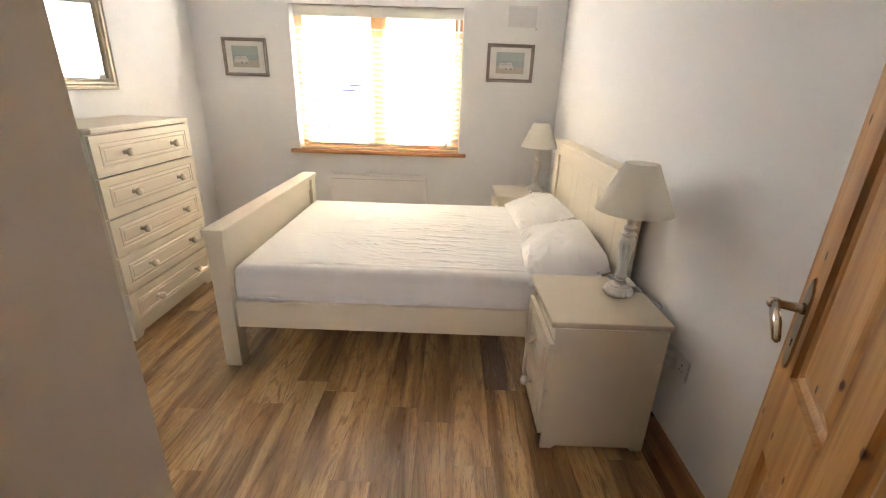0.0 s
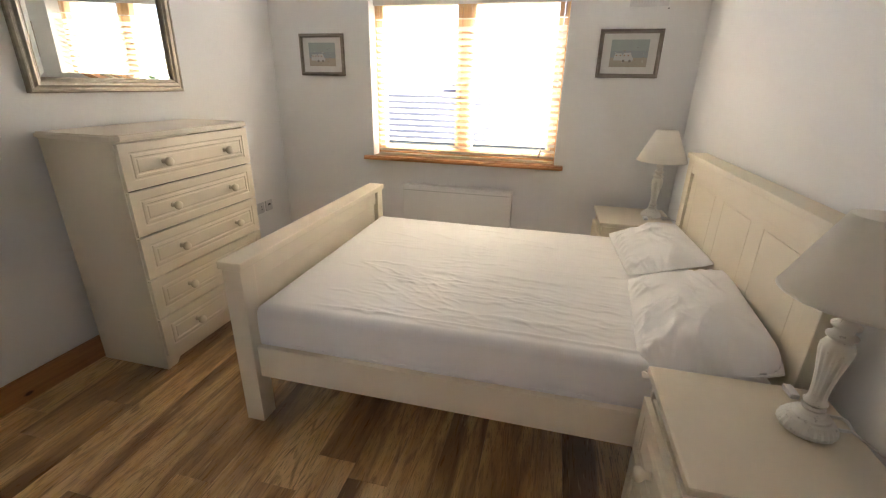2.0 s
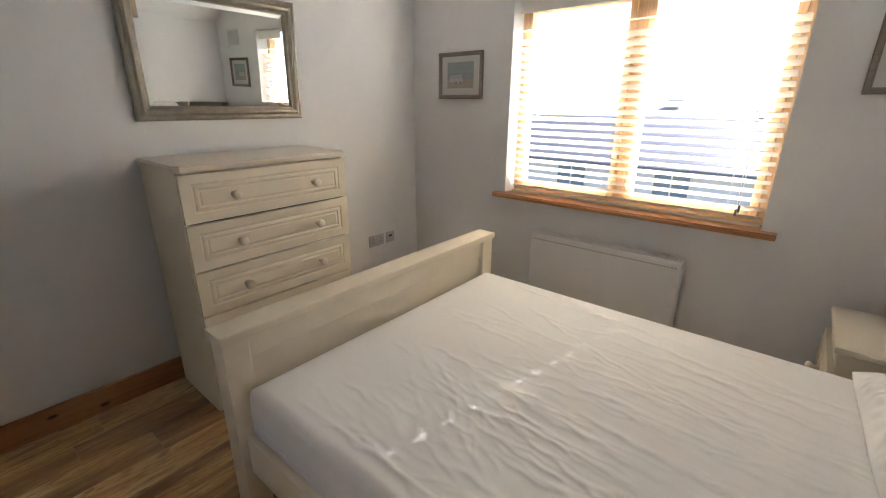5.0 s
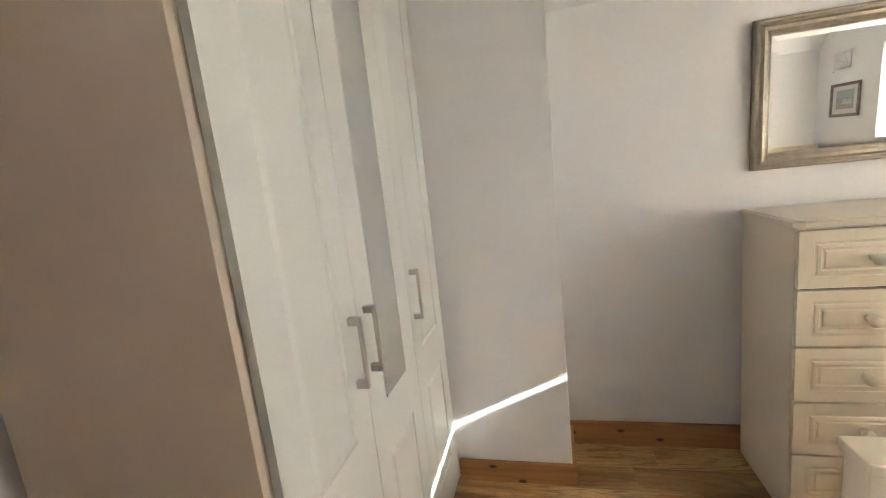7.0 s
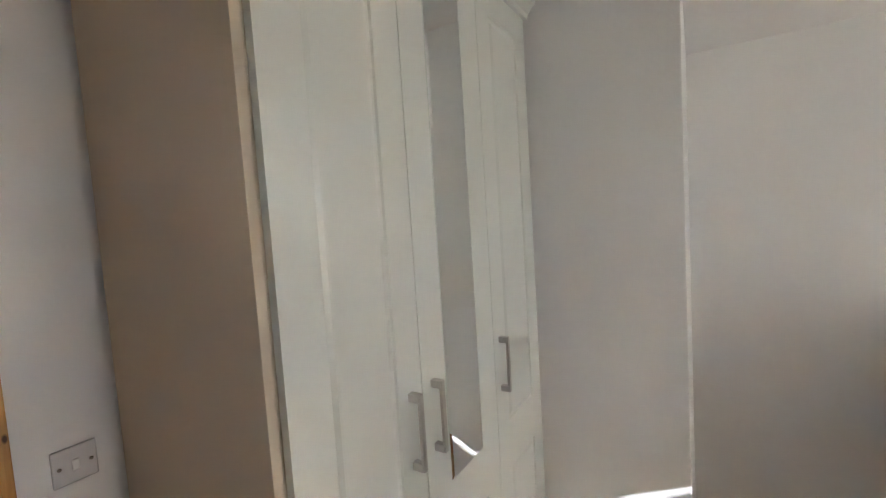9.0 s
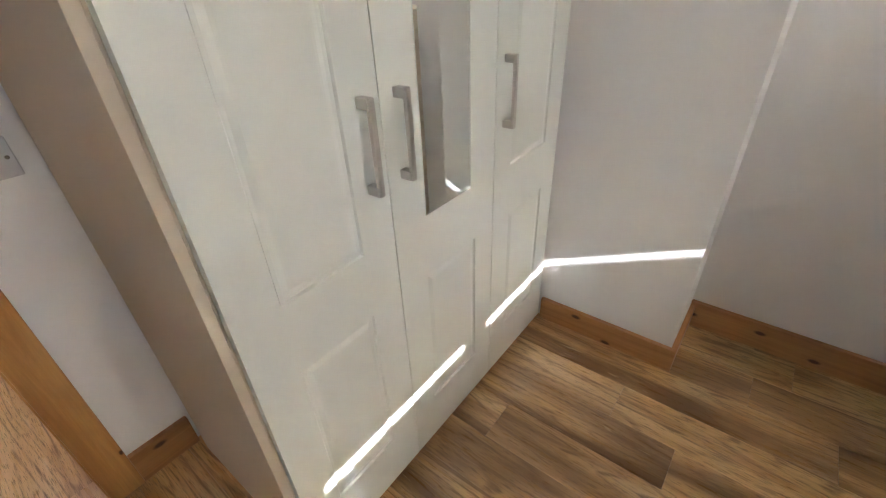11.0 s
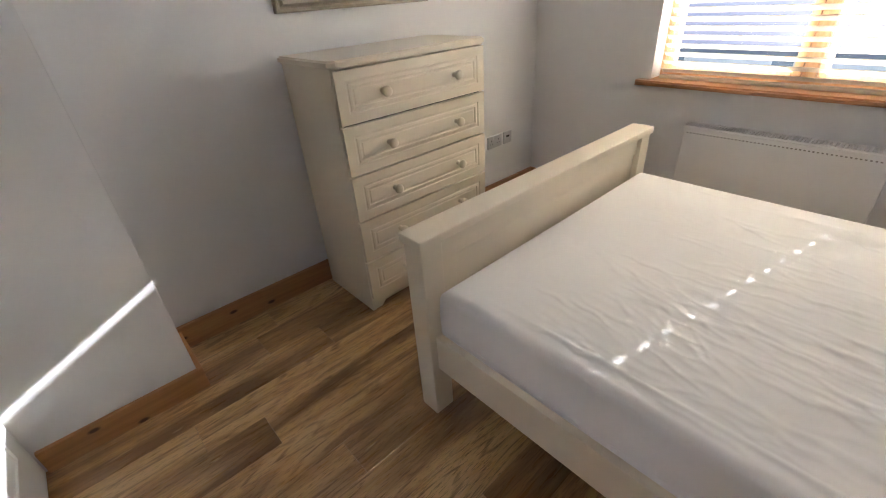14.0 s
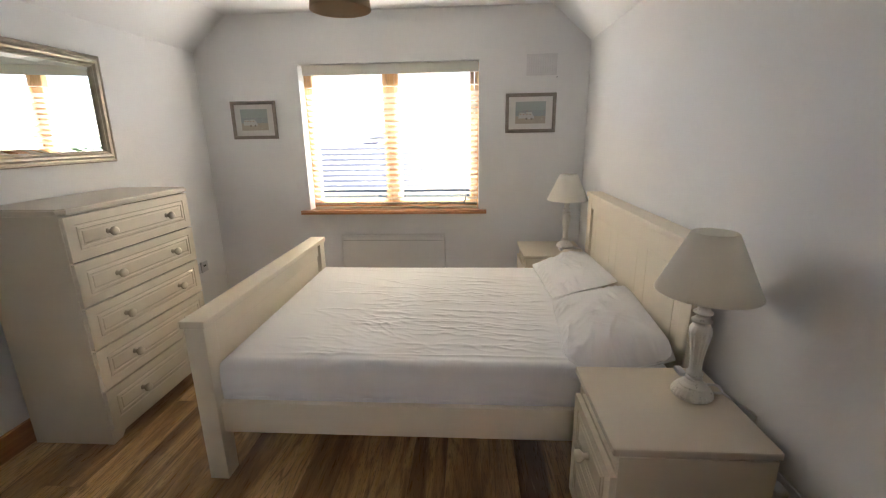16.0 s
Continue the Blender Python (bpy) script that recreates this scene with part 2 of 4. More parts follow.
RENDER_W = paint("house_render", (0.42, 0.41, 0.39), (0.37, 0.36, 0.34), 0.85, 0.6, 30, 0.3, 0.01)
PANEDARK = plain("far_glass", (0.12, 0.14, 0.17), 0.1)
LEAFY = paint("hedge_leaf", (0.04, 0.08, 0.025), (0.07, 0.11, 0.035), 0.8, 2, 12, 0.4, 0.03)


# ---- mesh helpers ----
def box(bm, x0, x1, y0, y1, z0, z1, bevel=0.0):
    made = bmesh.ops.create_cube(bm, size=1.0)
    vs = made["verts"]
    for v in vs:
        v.co = Vector((x0 + (v.co.x + 0.5) * (x1 - x0), y0 + (v.co.y + 0.5) * (y1 - y0), z0 + (v.co.z + 0.5) * (z1 - z0)))
    if bevel:
        es = list({e for v in vs for e in v.link_edges})
        bmesh.ops.bevel(bm, geom=es, offset=bevel, segments=2, affect="EDGES", profile=0.6)
    return bm


def boxes(*rows, bevel=0.0):
    bm = bmesh.new()
    for r in rows:
        box(bm, *r, bevel=bevel)
    return bm


def mesh_ob(name, bm, material, smooth=False):
    me = bpy.data.meshes.new(name)
    bmesh.ops.recalc_face_normals(bm, faces=bm.faces)
    bm.to_mesh(me)
    bm.free()
    me.materials.append(material)
    if smooth:
        for f in me.polygons:
            f.use_smooth = True
    return new(name, me)


def thing(name, label, category, at=None, group="", kind=""):
    ob = new(name)
    ob.empty_display_size = 0.1
    if at is not None:
        ob.matrix_basis = at
    return tagged(ob, label, category, group, kind)


def part(name, bm, material, parent, label="", smooth=False, at=None):
    ob = mesh_ob(name, bm, material, smooth)
    ob.parent = parent
    if at is not None:
        ob.matrix_basis = at
    return tagged(ob, label)


def structure(name, bm, material, label, category, smooth=False):
    return tagged(mesh_ob(name, bm, material, smooth), label, category, kind="structure")


def prism(bm, outline, axis, a, b):
    """A solid from a closed outline in two axes, drawn out along the third from a to b."""
    def at(p, s):
        c = list(p)
        c.insert(axis, s)
        return bm.verts.new(c)
    lo, hi = [at(p, a) for p in outline], [at(p, b) for p in outline]
    bm.faces.new(lo)
    bm.faces.new(hi)
    k = len(outline)
    for i in range(k):
        bm.faces.new((lo[i], lo[(i + 1) % k], hi[(i + 1) % k], hi[i]))
    return bm


def lathe(profile, steps=32, flute=None):
    """A turned shape from (radius, z) rows; flute(z, angle) scales the radius."""
    bm = bmesh.new()
    rings = []
    for r, z in profile:
        ring = []
        for i in range(steps):
            a = 2 * math.pi * i / steps
            k = flute(z, a) if flute else 1.0
            ring.append(bm.verts.new((r * k * math.cos(a), r * k * math.sin(a), z)))
        rings.append(ring)
    for lo, hi in zip(rings, rings[1:]):
        for i in range(steps):
            j = (i + 1) % steps
            bm.faces.new((lo[i], lo[j], hi[j], hi[i]))
    bm.faces.new(rings[0])
    bm.faces.new(rings[-1])
    return bm


def moulded_board(w, h, t, panels, profile):
    """A board in the x-z plane, front at y = 0 facing -y, with moulded panels; profile rows are (inset, depth)."""
    bm = bmesh.new()
    xs = sorted({0.0, w, *[round(v, 5) for p in panels for v in p[:2]]})
    zs = sorted({0.0, h, *[round(v, 5) for p in panels for v in p[2:]]})
    grid = {}

    def vert(x, y, z):
        k = (round(x, 5), round(y, 5), round(z, 5))
        if k not in grid:
            grid[k] = bm.verts.new(k)
        return grid[k]
    cells = {(round(p[0], 5), round(p[2], 5)) for p in panels}
    for x0, x1 in zip(xs, xs[1:]):
        for z0, z1 in zip(zs, zs[1:]):
            if (x0, z0) in cells:
                last = None
                for inset, depth in profile:
                    ring = [vert(x, -depth, z) for x, z in ((x0 + inset, z0 + inset), (x1 - inset, z0 + inset), (x1 - inset, z1 - inset), (x0 + inset, z1 - inset))]
                    if last:
                        for i in range(4):
                            bm.faces.new((last[i], last[(i + 1) % 4], ring[(i + 1) % 4], ring[i]))
                    last = ring
                bm.faces.new(last)
            else:
                bm.faces.new((vert(x0, 0, z0), vert(x1, 0, z0), vert(x1, 0, z1), vert(x0, 0, z1)))
    for x0, x1 in zip(xs, xs[1:]):
        for z in (0.0, h):
            bm.faces.new((vert(x0, 0, z), vert(x1, 0, z), vert(x1, t, z), vert(x0, t, z)))
    for z0, z1 in zip(zs, zs[1:]):
        for x in (0.0, w):
            bm.faces.new((vert(x, 0, z0), vert(x, 0, z1), vert(x, t, z1), vert(x, t, z0)))
    bm.faces.new([vert(0, t, 0), vert(w, t, 0), vert(w, t, h), vert(0, t, h)])
    return bm


def sweep_frame(w, h, profile):
    """A mitred frame in the x-z plane round 0..w, 0..h; profile rows are (inset from the outside, height towards -y)."""
    bm = bmesh.new()
    rings = []
    for inset, up in profile:
        rings.append([bm.verts.new((x, -up, z)) for x, z in ((inset, inset), (w - inset, inset), (w - inset, h - inset), (inset, h - inset))])
    for a, b in zip(rings, rings[1:] + rings[:1]):
        for i in range(4):
            bm.faces.new((a[i], a[(i + 1) % 4], b[(i + 1) % 4], b[i]))
    return bm


def tube(points, radius, steps=8):
    """A round cord through points, as a mesh."""
    bm = bmesh.new()
    rings = []
    pts = [Vector(p) for p in points]
    for i, p in enumerate(pts):
        d = (pts[min(i + 1, len(pts) - 1)] - pts[max(i - 1, 0)]).normalized()
        q = d.to_track_quat("Z", "Y")
        rings.append([bm.verts.new(p + q @ Vector((radius * math.cos(a), radius * math.sin(a), 0))) for a in [2 * math.pi * k / steps for k in range(steps)]])
    for lo, hi in zip(rings, rings[1:]):
        for i in range(steps):
            bm.faces.new((lo[i], lo[(i + 1) % steps], hi[(i + 1) % steps], hi[i]))
    bm.faces.new(rings[0])
    bm.faces.new(rings[-1])
    return bm


FACE_LEFT = pose(0, 0, 0, 0, 0, -90)    # a board that faces -y turns to face -x
FACE_RIGHT = pose(0, 0, 0, 0, 0, 90)    # to +x
FACE_BACK = pose(0, 0, 0, 0, 0, 180)    # to +y


# ---- large structure ----
floor = structure("floor", boxes((LEFT, RIGHT, NEAR - 0.12, FAR, -0.16, -0.012)), DARK, "oak laminate floor of long streaky brown planks", "floor")

W = 0.30  # outer wall thickness
wx0, wx1, wz0, wz1 = WIN
structure("wall_north", boxes((LEFT - W, wx0, FAR, FAR + W, -0.16, 2.75), (wx1, RIGHT + W, FAR, FAR + W, -0.16, 2.75),
                              (wx0, wx1, FAR, FAR + W, -0.16, wz0), (wx0, wx1, FAR, FAR + W, wz1, 2.75)),
          WALL, "off-white painted plaster wall round the window", "wall")
structure("wall_east", boxes((RIGHT, RIGHT + W, -1.5, FAR, -0.16, 2.75)), WALL, "off-white painted plaster wall behind the headboard", "wall")
structure("wall_west", boxes((LEFT - W, LEFT, NEAR - 0.12, FAR, -0.16, 2.75)), WALL, "off-white painted plaster wall behind the chest", "wall")
structure("pier", boxes((LEFT, PIER_X, NEAR, PIER_Y, -0.012, CEIL), bevel=0.004), WALL, "boxed-out painted pier beside the wardrobe", "wall")
dx0, dx1, dh = DOOR
structure("wall_south", boxes((LEFT, dx0 - 0.03, NEAR - 0.12, NEAR, -0.16, 2.75), (dx1 + 0.03, RIGHT, NEAR - 0.12, NEAR, -0.16, 2.75),
                              (dx0 - 0.03, dx1 + 0.03, NEAR - 0.12, NEAR, dh + 0.03, 2.75)), WALL, "off-white painted wall with the doorway", "wall")
bm = bmesh.new()
prism(bm, [(LEFT - 0.02, KNEE), (LEFT + RUN, CEIL), (RIGHT - RUN, CEIL), (RIGHT + 0.02, KNEE), (RIGHT + 0.02, 2.7), (LEFT - 0.02, 2.7)], 1, NEAR - 0.14, FAR + 0.02)
structure("ceiling", bm, CEILING, "white ceiling with sloped sides", "ceiling")
# landing behind the doorway; its unseen cream walls warm the light bounced into the room
structure("landing_floor", boxes((LEFT, RIGHT, -1.5, NEAR - 0.12, -0.16, -0.003)), OAK, "laminate floor of the landing", "floor")
structure("landing_wall", boxes((LEFT, RIGHT, -1.62, -1.5, -0.16, 2.75)), LANDING, "plain cream wall of the landing", "wall")
structure("landing_wall_side", boxes((LEFT - W, LEFT, -1.5, NEAR - 0.12, -0.16, 2.55)), LANDING, "plain cream landing side wall", "wall")
# rooflight is unseen, added so sunlight fills the room through the doorway
structure("landing_ceiling", boxes((LEFT, RIGHT, -1.5, -1.25, 2.42, 2.52), (LEFT, RIGHT, -0.66, NEAR - 0.14, 2.42, 2.52),
                                   (LEFT, -0.06, -1.25, -0.66, 2.42, 2.52), (0.78, RIGHT, -1.25, -0.66, 2.42, 2.52)), CEILING, "plain white landing ceiling with an added rooflight opening", "ceiling")
# out of view, added to cut the sun to a thin streak below the headrail
structure("eaves", boxes((LEFT - 0.6, RIGHT + 0.6, FAR + W, 4.95, 2.1525, 2.42)), SLATE, "added eaves above the window outside, out of view", "eaves")


def skirting(name, x0, x1, y0, y1, material, high=SKIRT):
    bm = boxes((x0, x1, y0, y1, 0.0, high), bevel=0.004)
    return structure(name, bm, material, "varnished knotty pine skirting board", "skirting board")


T = 0.02
skirting("baseboard_west", LEFT, LEFT + T, PIER_Y, FAR, PINE_Y)
skirting("baseboard_east", RIGHT - T, RIGHT, NEAR, FAR, PINE_Y)
skirting("baseboard_north", LEFT + T, RIGHT - T, FAR - T, FAR, PINE_X)
skirting("baseboard_pier", PIER_X, PIER_X + T, 0.975, PIER_Y + T, PINE_Y, PIER_SKIRT)
skirting("baseboard_pier_end", LEFT + T, PIER_X, PIER_Y, PIER_Y + T, PINE_X, PIER_SKIRT)
skirting("baseboard_south", -0.525, dx0 - 0.092, NEAR, NEAR + T, PINE_X)

# doorway trim: lining and architrave
structure("door_lining", boxes((dx0 - 0.03, dx0, NEAR - 0.125, NEAR + 0.005, 0, dh), (dx1, dx1 + 0.03, NEAR - 0.125, NEAR + 0.005, 0, dh),
                               (dx0 - 0.03, dx1 + 0.03, NEAR - 0.125, NEAR + 0.005, dh, dh + 0.03), bevel=0.002), PINE_Z, "varnished pine door lining", "door frame")
structure("architrave", boxes((dx0 - 0.092, dx0 - 0.006, NEAR + 0.001, NEAR + 0.024, 0, dh + 0.006), (dx1 + 0.006, dx1 + 0.092, NEAR + 0.001, NEAR + 0.024, 0, dh + 0.006),
                              (dx0 - 0.092, dx1 + 0.092, NEAR + 0.001, NEAR + 0.024, dh + 0.007, dh + 0.092), bevel=0.005), PINE_Z, "varnished pine architrave round the doorway", "door frame")


# ---- window ----
def build_window():
    win = thing("window_1", "pine casement window of two panes set in a white reveal", "window", kind="structure")
    y0, y1 = FAR + 0.115, FAR + 0.185
    f = 0.034
    for r in ((wx0, wx0 + f, y0, y1, wz0, wz1), (wx1 - f, wx1, y0, y1, wz0, wz1), (wx0 + f, wx1 - f, y0, y1, wz0, wz0 + f), (wx0 + f, wx1 - f, y0, y1, wz1 - 0.034, wz1)):
        part("frame_rail", boxes(r, bevel=0.004), WINWOOD, win)
    mid = -0.549
    part("mullion", boxes((mid - 0.03, mid + 0.03, y0, y1, wz0 + f, wz1 - 0.034), bevel=0.004), WINWOOD, win)
    for a, b in ((wx0 + f + 0.002, mid - 0.032), (mid + 0.032, wx1 - f - 0.002)):
        za, zb, c, s0, s1 = wz0 + f + 0.002, wz1 - 0.036, 0.036, y0 - 0.012, y1 - 0.02
        sash = part("casement", boxes((a, a + c, s0, s1, za, zb), (b - c, b, s0, s1, za, zb), (a + c, b - c, s0, s1, za, za + c), (a + c, b - c, s0, s1, zb - c, zb), bevel=0.004), WINWOOD, win)
        pane = part("pane", boxes((a + c - 0.004, b - c + 0.004, y0 + 0.01, y0 + 0.014, za + c - 0.004, zb - c + 0.004)), PANE, sash, "clear glass pane")
        pane.visible_shadow = False
    sill = boxes((wx0 - 0.065, wx1 + 0.065, FAR - 0.068, FAR - 0.001, wz0 - 0.025, wz0 + 0.004), (wx0, wx1, FAR - 0.001, y0, wz0 - 0.0, wz0 + 0.004))
    bmesh.ops.bevel(sill, geom=[e for e in sill.edges if e.verts[0].co.y < FAR - 0.05 and e.verts[1].co.y < FAR - 0.05], offset=0.009, segments=3, affect="EDGES")
    tagged(mesh_ob("window_sill", sill, SILLWOOD), "reddish varnished wooden window board", "window sill", kind="structure")


build_window()


def slat_mesh(length, width, thick, holes, hole_w, hole_d):
    """A blind slat along x with rout holes for its cords."""
    xs = [0.0]
    for h in holes:
        xs += [h - hole_w / 2, h + hole_w / 2]
    xs.append(length)
    ys = [-width / 2, -hole_d / 2, hole_d / 2, width / 2]
    gap = {(2 * i + 1, 1) for i in range(len(holes))}
    bm = bmesh.new()
    vs = {}

    def v(i, j, s):
        if (i, j, s) not in vs:
            crown = 0.002 * (1 - (ys[j] / (width / 2)) ** 2)
            vs[(i, j, s)] = bm.verts.new((xs[i], ys[j], s * thick / 2 + crown))
        return vs[(i, j, s)]
    cell = lambda i, j: 0 <= i < len(xs) - 1 and 0 <= j < 3 and (i, j) not in gap
    for i in range(len(xs) - 1):
        for j in range(3):
            if not cell(i, j):
                continue
            for s in (-1, 1):
                bm.faces.new((v(i, j, s), v(i + 1, j, s), v(i + 1, j + 1, s), v(i, j + 1, s)))
            for (di, dj), (a, b) in (((-1, 0), ((i, j), (i, j + 1))), ((1, 0), ((i + 1, j), (i + 1, j + 1))), ((0, -1), ((i, j), (i + 1, j))), ((0, 1), ((i, j + 1), (i + 1, j + 1)))):
                if not cell(i + di, j + dj):
                    bm.faces.new((v(*a, -1), v(*b, -1), v(*b, 1), v(*a, 1)))
    return bm


SLAT_TILT = 30.5


def build_blind():
    y = FAR + 0.062
    a, b = wx0 + 0.030, wx1 - 0.010
    blind = thing("venetian_blind", "cream wooden venetian blind half open in the window reveal", "blind")
    part("headrail", boxes((a - 0.006, b + 0.006, y - 0.034, y - 0.022, wz1 - 0.082, wz1 - 0.004), (a, b, y - 0.021, y + 0.026, wz1 - 0.05, wz1 - 0.004), bevel=0.002), VALANCE, blind, "flat cream valance")
    holes = [0.022, (b - a) / 2 + 0.03, 0.010 - a]
    first = part("slat", slat_mesh(b - a, 0.050, 0.003, holes, 0.0026, 0.016), SLAT, blind)
    pitch, top = 0.0445, wz1 - 0.238
    first.matrix_basis = pose(a, y, top, -SLAT_TILT, 0, 0)
    count = int((top - (wz0 + 0.045)) / pitch)
    low = top
    for k in range(1, count + 1):
        low = top - k * pitch
        s = first.copy()
        scene.collection.objects.link(s)
        s.parent = blind
        s.matrix_basis = pose(a, y + random.uniform(-0.0008, 0.0008), low, -SLAT_TILT + random.uniform(-0.4, 0.4), 0, 0)
    s = first.copy()
    scene.collection.objects.link(s)
    s.parent = blind
    s.matrix_basis = pose(a, y, top + 0.066, 0, 0, 0)
    part("bottom_rail", boxes((a, b, y - 0.025, y + 0.025, wz0 + 0.006, wz0 + 0.022), bevel=0.003), SLAT, blind)
    for h in holes:
        for d in (-0.024, 0.024):
            part("ladder_cord", boxes((a + h - 0.0005, a + h + 0.0005, y + d - 0.0005, y + d + 0.0005, wz0 + 0.02, wz1 - 0.05)), CORD, blind)
    for i, (cx, cz) in enumerate(((0.055, 0.925), (0.066, 0.945))):
        pull = part("pull_cord", tube([(cx - 0.02, y - 0.036, wz1 - 0.06), (cx - 0.006, y - 0.042, 1.5), (cx, y - 0.044, cz)], 0.0012, 6), CORD, blind)
        part("tassel", lathe([(0.002, 0.02), (0.006, 0.014), (0.007, -0.012), (0.003, -0.018)], 12), TAUPE, pull, "small dark wooden tassel", True, pose(cx, y - 0.044, cz))


build_blind()


# ---- bed ----
def build_bed():
    bed = thing("double_bed", "cream painted wooden double bed frame on oak floor", "bed")
    y0, y1 = 2.112, 3.582
    xf, xh = -1.052, 0.905
    p = 0.084
    for y in (y0, y1 - p):
        part("foot_post", boxes((xf, xf + p, y, y + p, 0, 0.728), bevel=0.004), CREAM, bed)
        part("head_post", boxes((xh + 0.012, xh + 0.082, y, y + p, 0, 1.046), bevel=0.004), CREAM, bed)
    part("foot_cap", boxes((xf - 0.012, xf + p + 0.010, y0 - 0.008, y1 + 0.008, 0.729, 0.762), bevel=0.006), CREAM, bed)
    part("footboard", boxes((xf + 0.026, xf + 0.056, y0 + p, y1 - p, 0.235, 0.727), bevel=0.003), CREAM, bed)
    part("foot_top_rail", boxes((xf + 0.016, xf + 0.066, y0 + p, y1 - p, 0.64, 0.7275), bevel=0.003), CREAM, bed)
    for y in (y0 + 0.026, y1 - 0.026 - 0.028):
        part("side_rail", boxes((xf + p, xh + 0.012, y, y + 0.028, 0.225, 0.372), bevel=0.004), CREAM, bed)
    for y in (y0 + 0.056, y1 - 0.076):
        part("slat_bearer", boxes((xf + p, xh + 0.012, y, y + 0.02, 0.25, 0.275)), CREAM, bed)
    for k in range(9):
        x = xf + 0.15 + k * 0.205
        part("bed_slat", boxes((x, x + 0.07, y0 + 0.058, y1 - 0.058, 0.2755, 0.293)), PINE_Y, bed)
    w = y1 - y0 - 2 * p
    pw, gap = 0.305, 0.112
    edge = (w - 3 * pw - 2 * gap) / 2
    panels = [(edge + i * (pw + gap), edge + i * (pw + gap) + pw, 0.06, 0.637) for i in range(3)]
    board = moulded_board(w, 0.745, 0.03, panels, [(0, 0), (0.0015, -0.002), (0.003, -0.002), (0.0045, 0), (0.03, 0)])
    part("headboard", board, CREAM, bed, at=pose(xh + 0.028, y1 - p, 0.30) @ FACE_LEFT)
    part("head_top_rail", boxes((xh + 0.013, xh + 0.07, y0 + p, y1 - p, 0.975, 1.0455), bevel=0.003), CREAM, bed)
    part("head_cap", boxes((xh, xh + 0.10, y0 - 0.008, y1 + 0.008, 1.047, 1.077), bevel=0.006), CREAM, bed)


build_bed()


def build_mattress():
    """Fitted sheet drawn over a mattress, with long slack creases running along it and a gathered hem."""
    x0, x1, y0, y1, z0, z1 = -0.966, 0.903, 2.170, 3.524, 0.2935, 0.555
    nx, ny, r = 520, 380, 0.032
    rng = np.random.RandomState(7)
    X, Y = np.meshgrid(np.linspace(0, 1, nx), np.linspace(0, 1, ny), indexing="ij")
    lx, ly = X * (x1 - x0), Y * (y1 - y0)
    Z = np.zeros_like(X)

    def crease(cx, cy, ln, wd, am, tilt, bend):
        u = lx - cx
        v = ly - cy - tilt * u - bend * u * u - 0.004 * np.sin(u * 31 + 9 * cy) - 0.003 * np.sin(u * 67 + 5 * cx)
        wide = np.where(v > 0, wd * 1.9, wd)
        return am * np.exp(-(v / wide) ** 2) * np.exp(-(u / ln) ** 4) * (0.7 + 0.3 * np.sin(u * 23 + 40 * cy))
    for k in range(46):
        Z += crease(rng.uniform(0.75, 1.35), rng.normal(0.50, 0.30), rng.uniform(0.22, 0.55), rng.uniform(0.006, 0.010), rng.uniform(0.0016, 0.0042), rng.normal(-0.05, 0.09), rng.normal(0, 0.10))
    for k in range(150):
        Z += crease(rng.uniform(0.25, 1.7), rng.uniform(0.06, 1.28), rng.uniform(0.04, 0.20), rng.uniform(0.0055, 0.009), rng.uniform(0.0010, 0.0034), rng.normal(-0.05, 0.16), rng.normal(0, 0.6))
    for k in range(26):
        Z += crease(rng.normal(0.52, 0.14), rng.normal(0.34, 0.13), rng.uniform(0.05, 0.13), rng.uniform(0.006, 0.010), rng.uniform(0.0013, 0.0032), rng.normal(-0.4, 0.3), rng.normal(0, 1.5))
    Z += 0.004 * np.exp(-((ly - 0.062 - 0.012 * np.sin(lx * 2.3)) / 0.009) ** 2) * np.clip((lx - 0.12) * 4, 0, 1)
    Z += 0.003 * np.sin(lx * 5 + 1.1) * np.sin(ly * 6.3)
    d = np.minimum(np.minimum(lx, (x1 - x0) - lx), np.minimum(ly, (y1 - y0) - ly))
    e = np.clip(1 - d / r, 0, 1)
    fall = r * (1 - np.sqrt(np.clip(1 - e * e, 0, 1)))
    Z = z1 + 0.82 * Z * np.clip(d / 0.05, 0, 1) - fall
    verts = [(x0 + a, y0 + b, c) for a, b, c in zip(lx.ravel(), ly.ravel(), Z.ravel())]
    faces = [(i * ny + j, (i + 1) * ny + j, (i + 1) * ny + j + 1, i * ny + j + 1) for i in range(nx - 1) for j in range(ny - 1)]
    rim = [i * ny for i in range(nx)] + [(nx - 1) * ny + j for j in range(1, ny)] + [i * ny + ny - 1 for i in range(nx - 2, -1, -1)] + [j for j in range(ny - 2, 0, -1)]
    rows, base = 30, rim
    for s in range(1, rows + 1):
        ring = []
        f = s / rows
        for q, i in enumerate(rim):
            x, y, z = verts[i]
            low = max(0.0, f - 0.30)
            out = (0.006 * math.sin(math.pi * f) + 0.004 * math.sin(q * 0.17 + 5 * f) * math.sin(q * 0.031) * f
                   + 0.0060 * math.sin(f * 34 + 3.4 * math.sin(q * 0.022) + 1.2 * math.sin(q * 0.06)) * low * (0.6 + 0.4 * math.sin(q * 0.04))
                   - 0.010 * low)
            nxn = -1 if x <= x0 + 1e-6 else (1 if x >= x1 - 1e-6 else 0)
            nyn = -1 if y <= y0 + 1e-6 else (1 if y >= y1 - 1e-6 else 0)
            verts.append((x + nxn * out, y + nyn * out, z + (z0 - z) * f))
            ring.append(len(verts) - 1)
        k = len(rim)
        faces += [(base[q], ring[q], ring[(q + 1) % k], base[(q + 1) % k]) for q in range(k)]
        base = ring
    faces.append(tuple(base))
    bed_pad = thing("mattress", "mattress in a creased white fitted sheet on the bed", "mattress", at=pose(0, 0, 0))
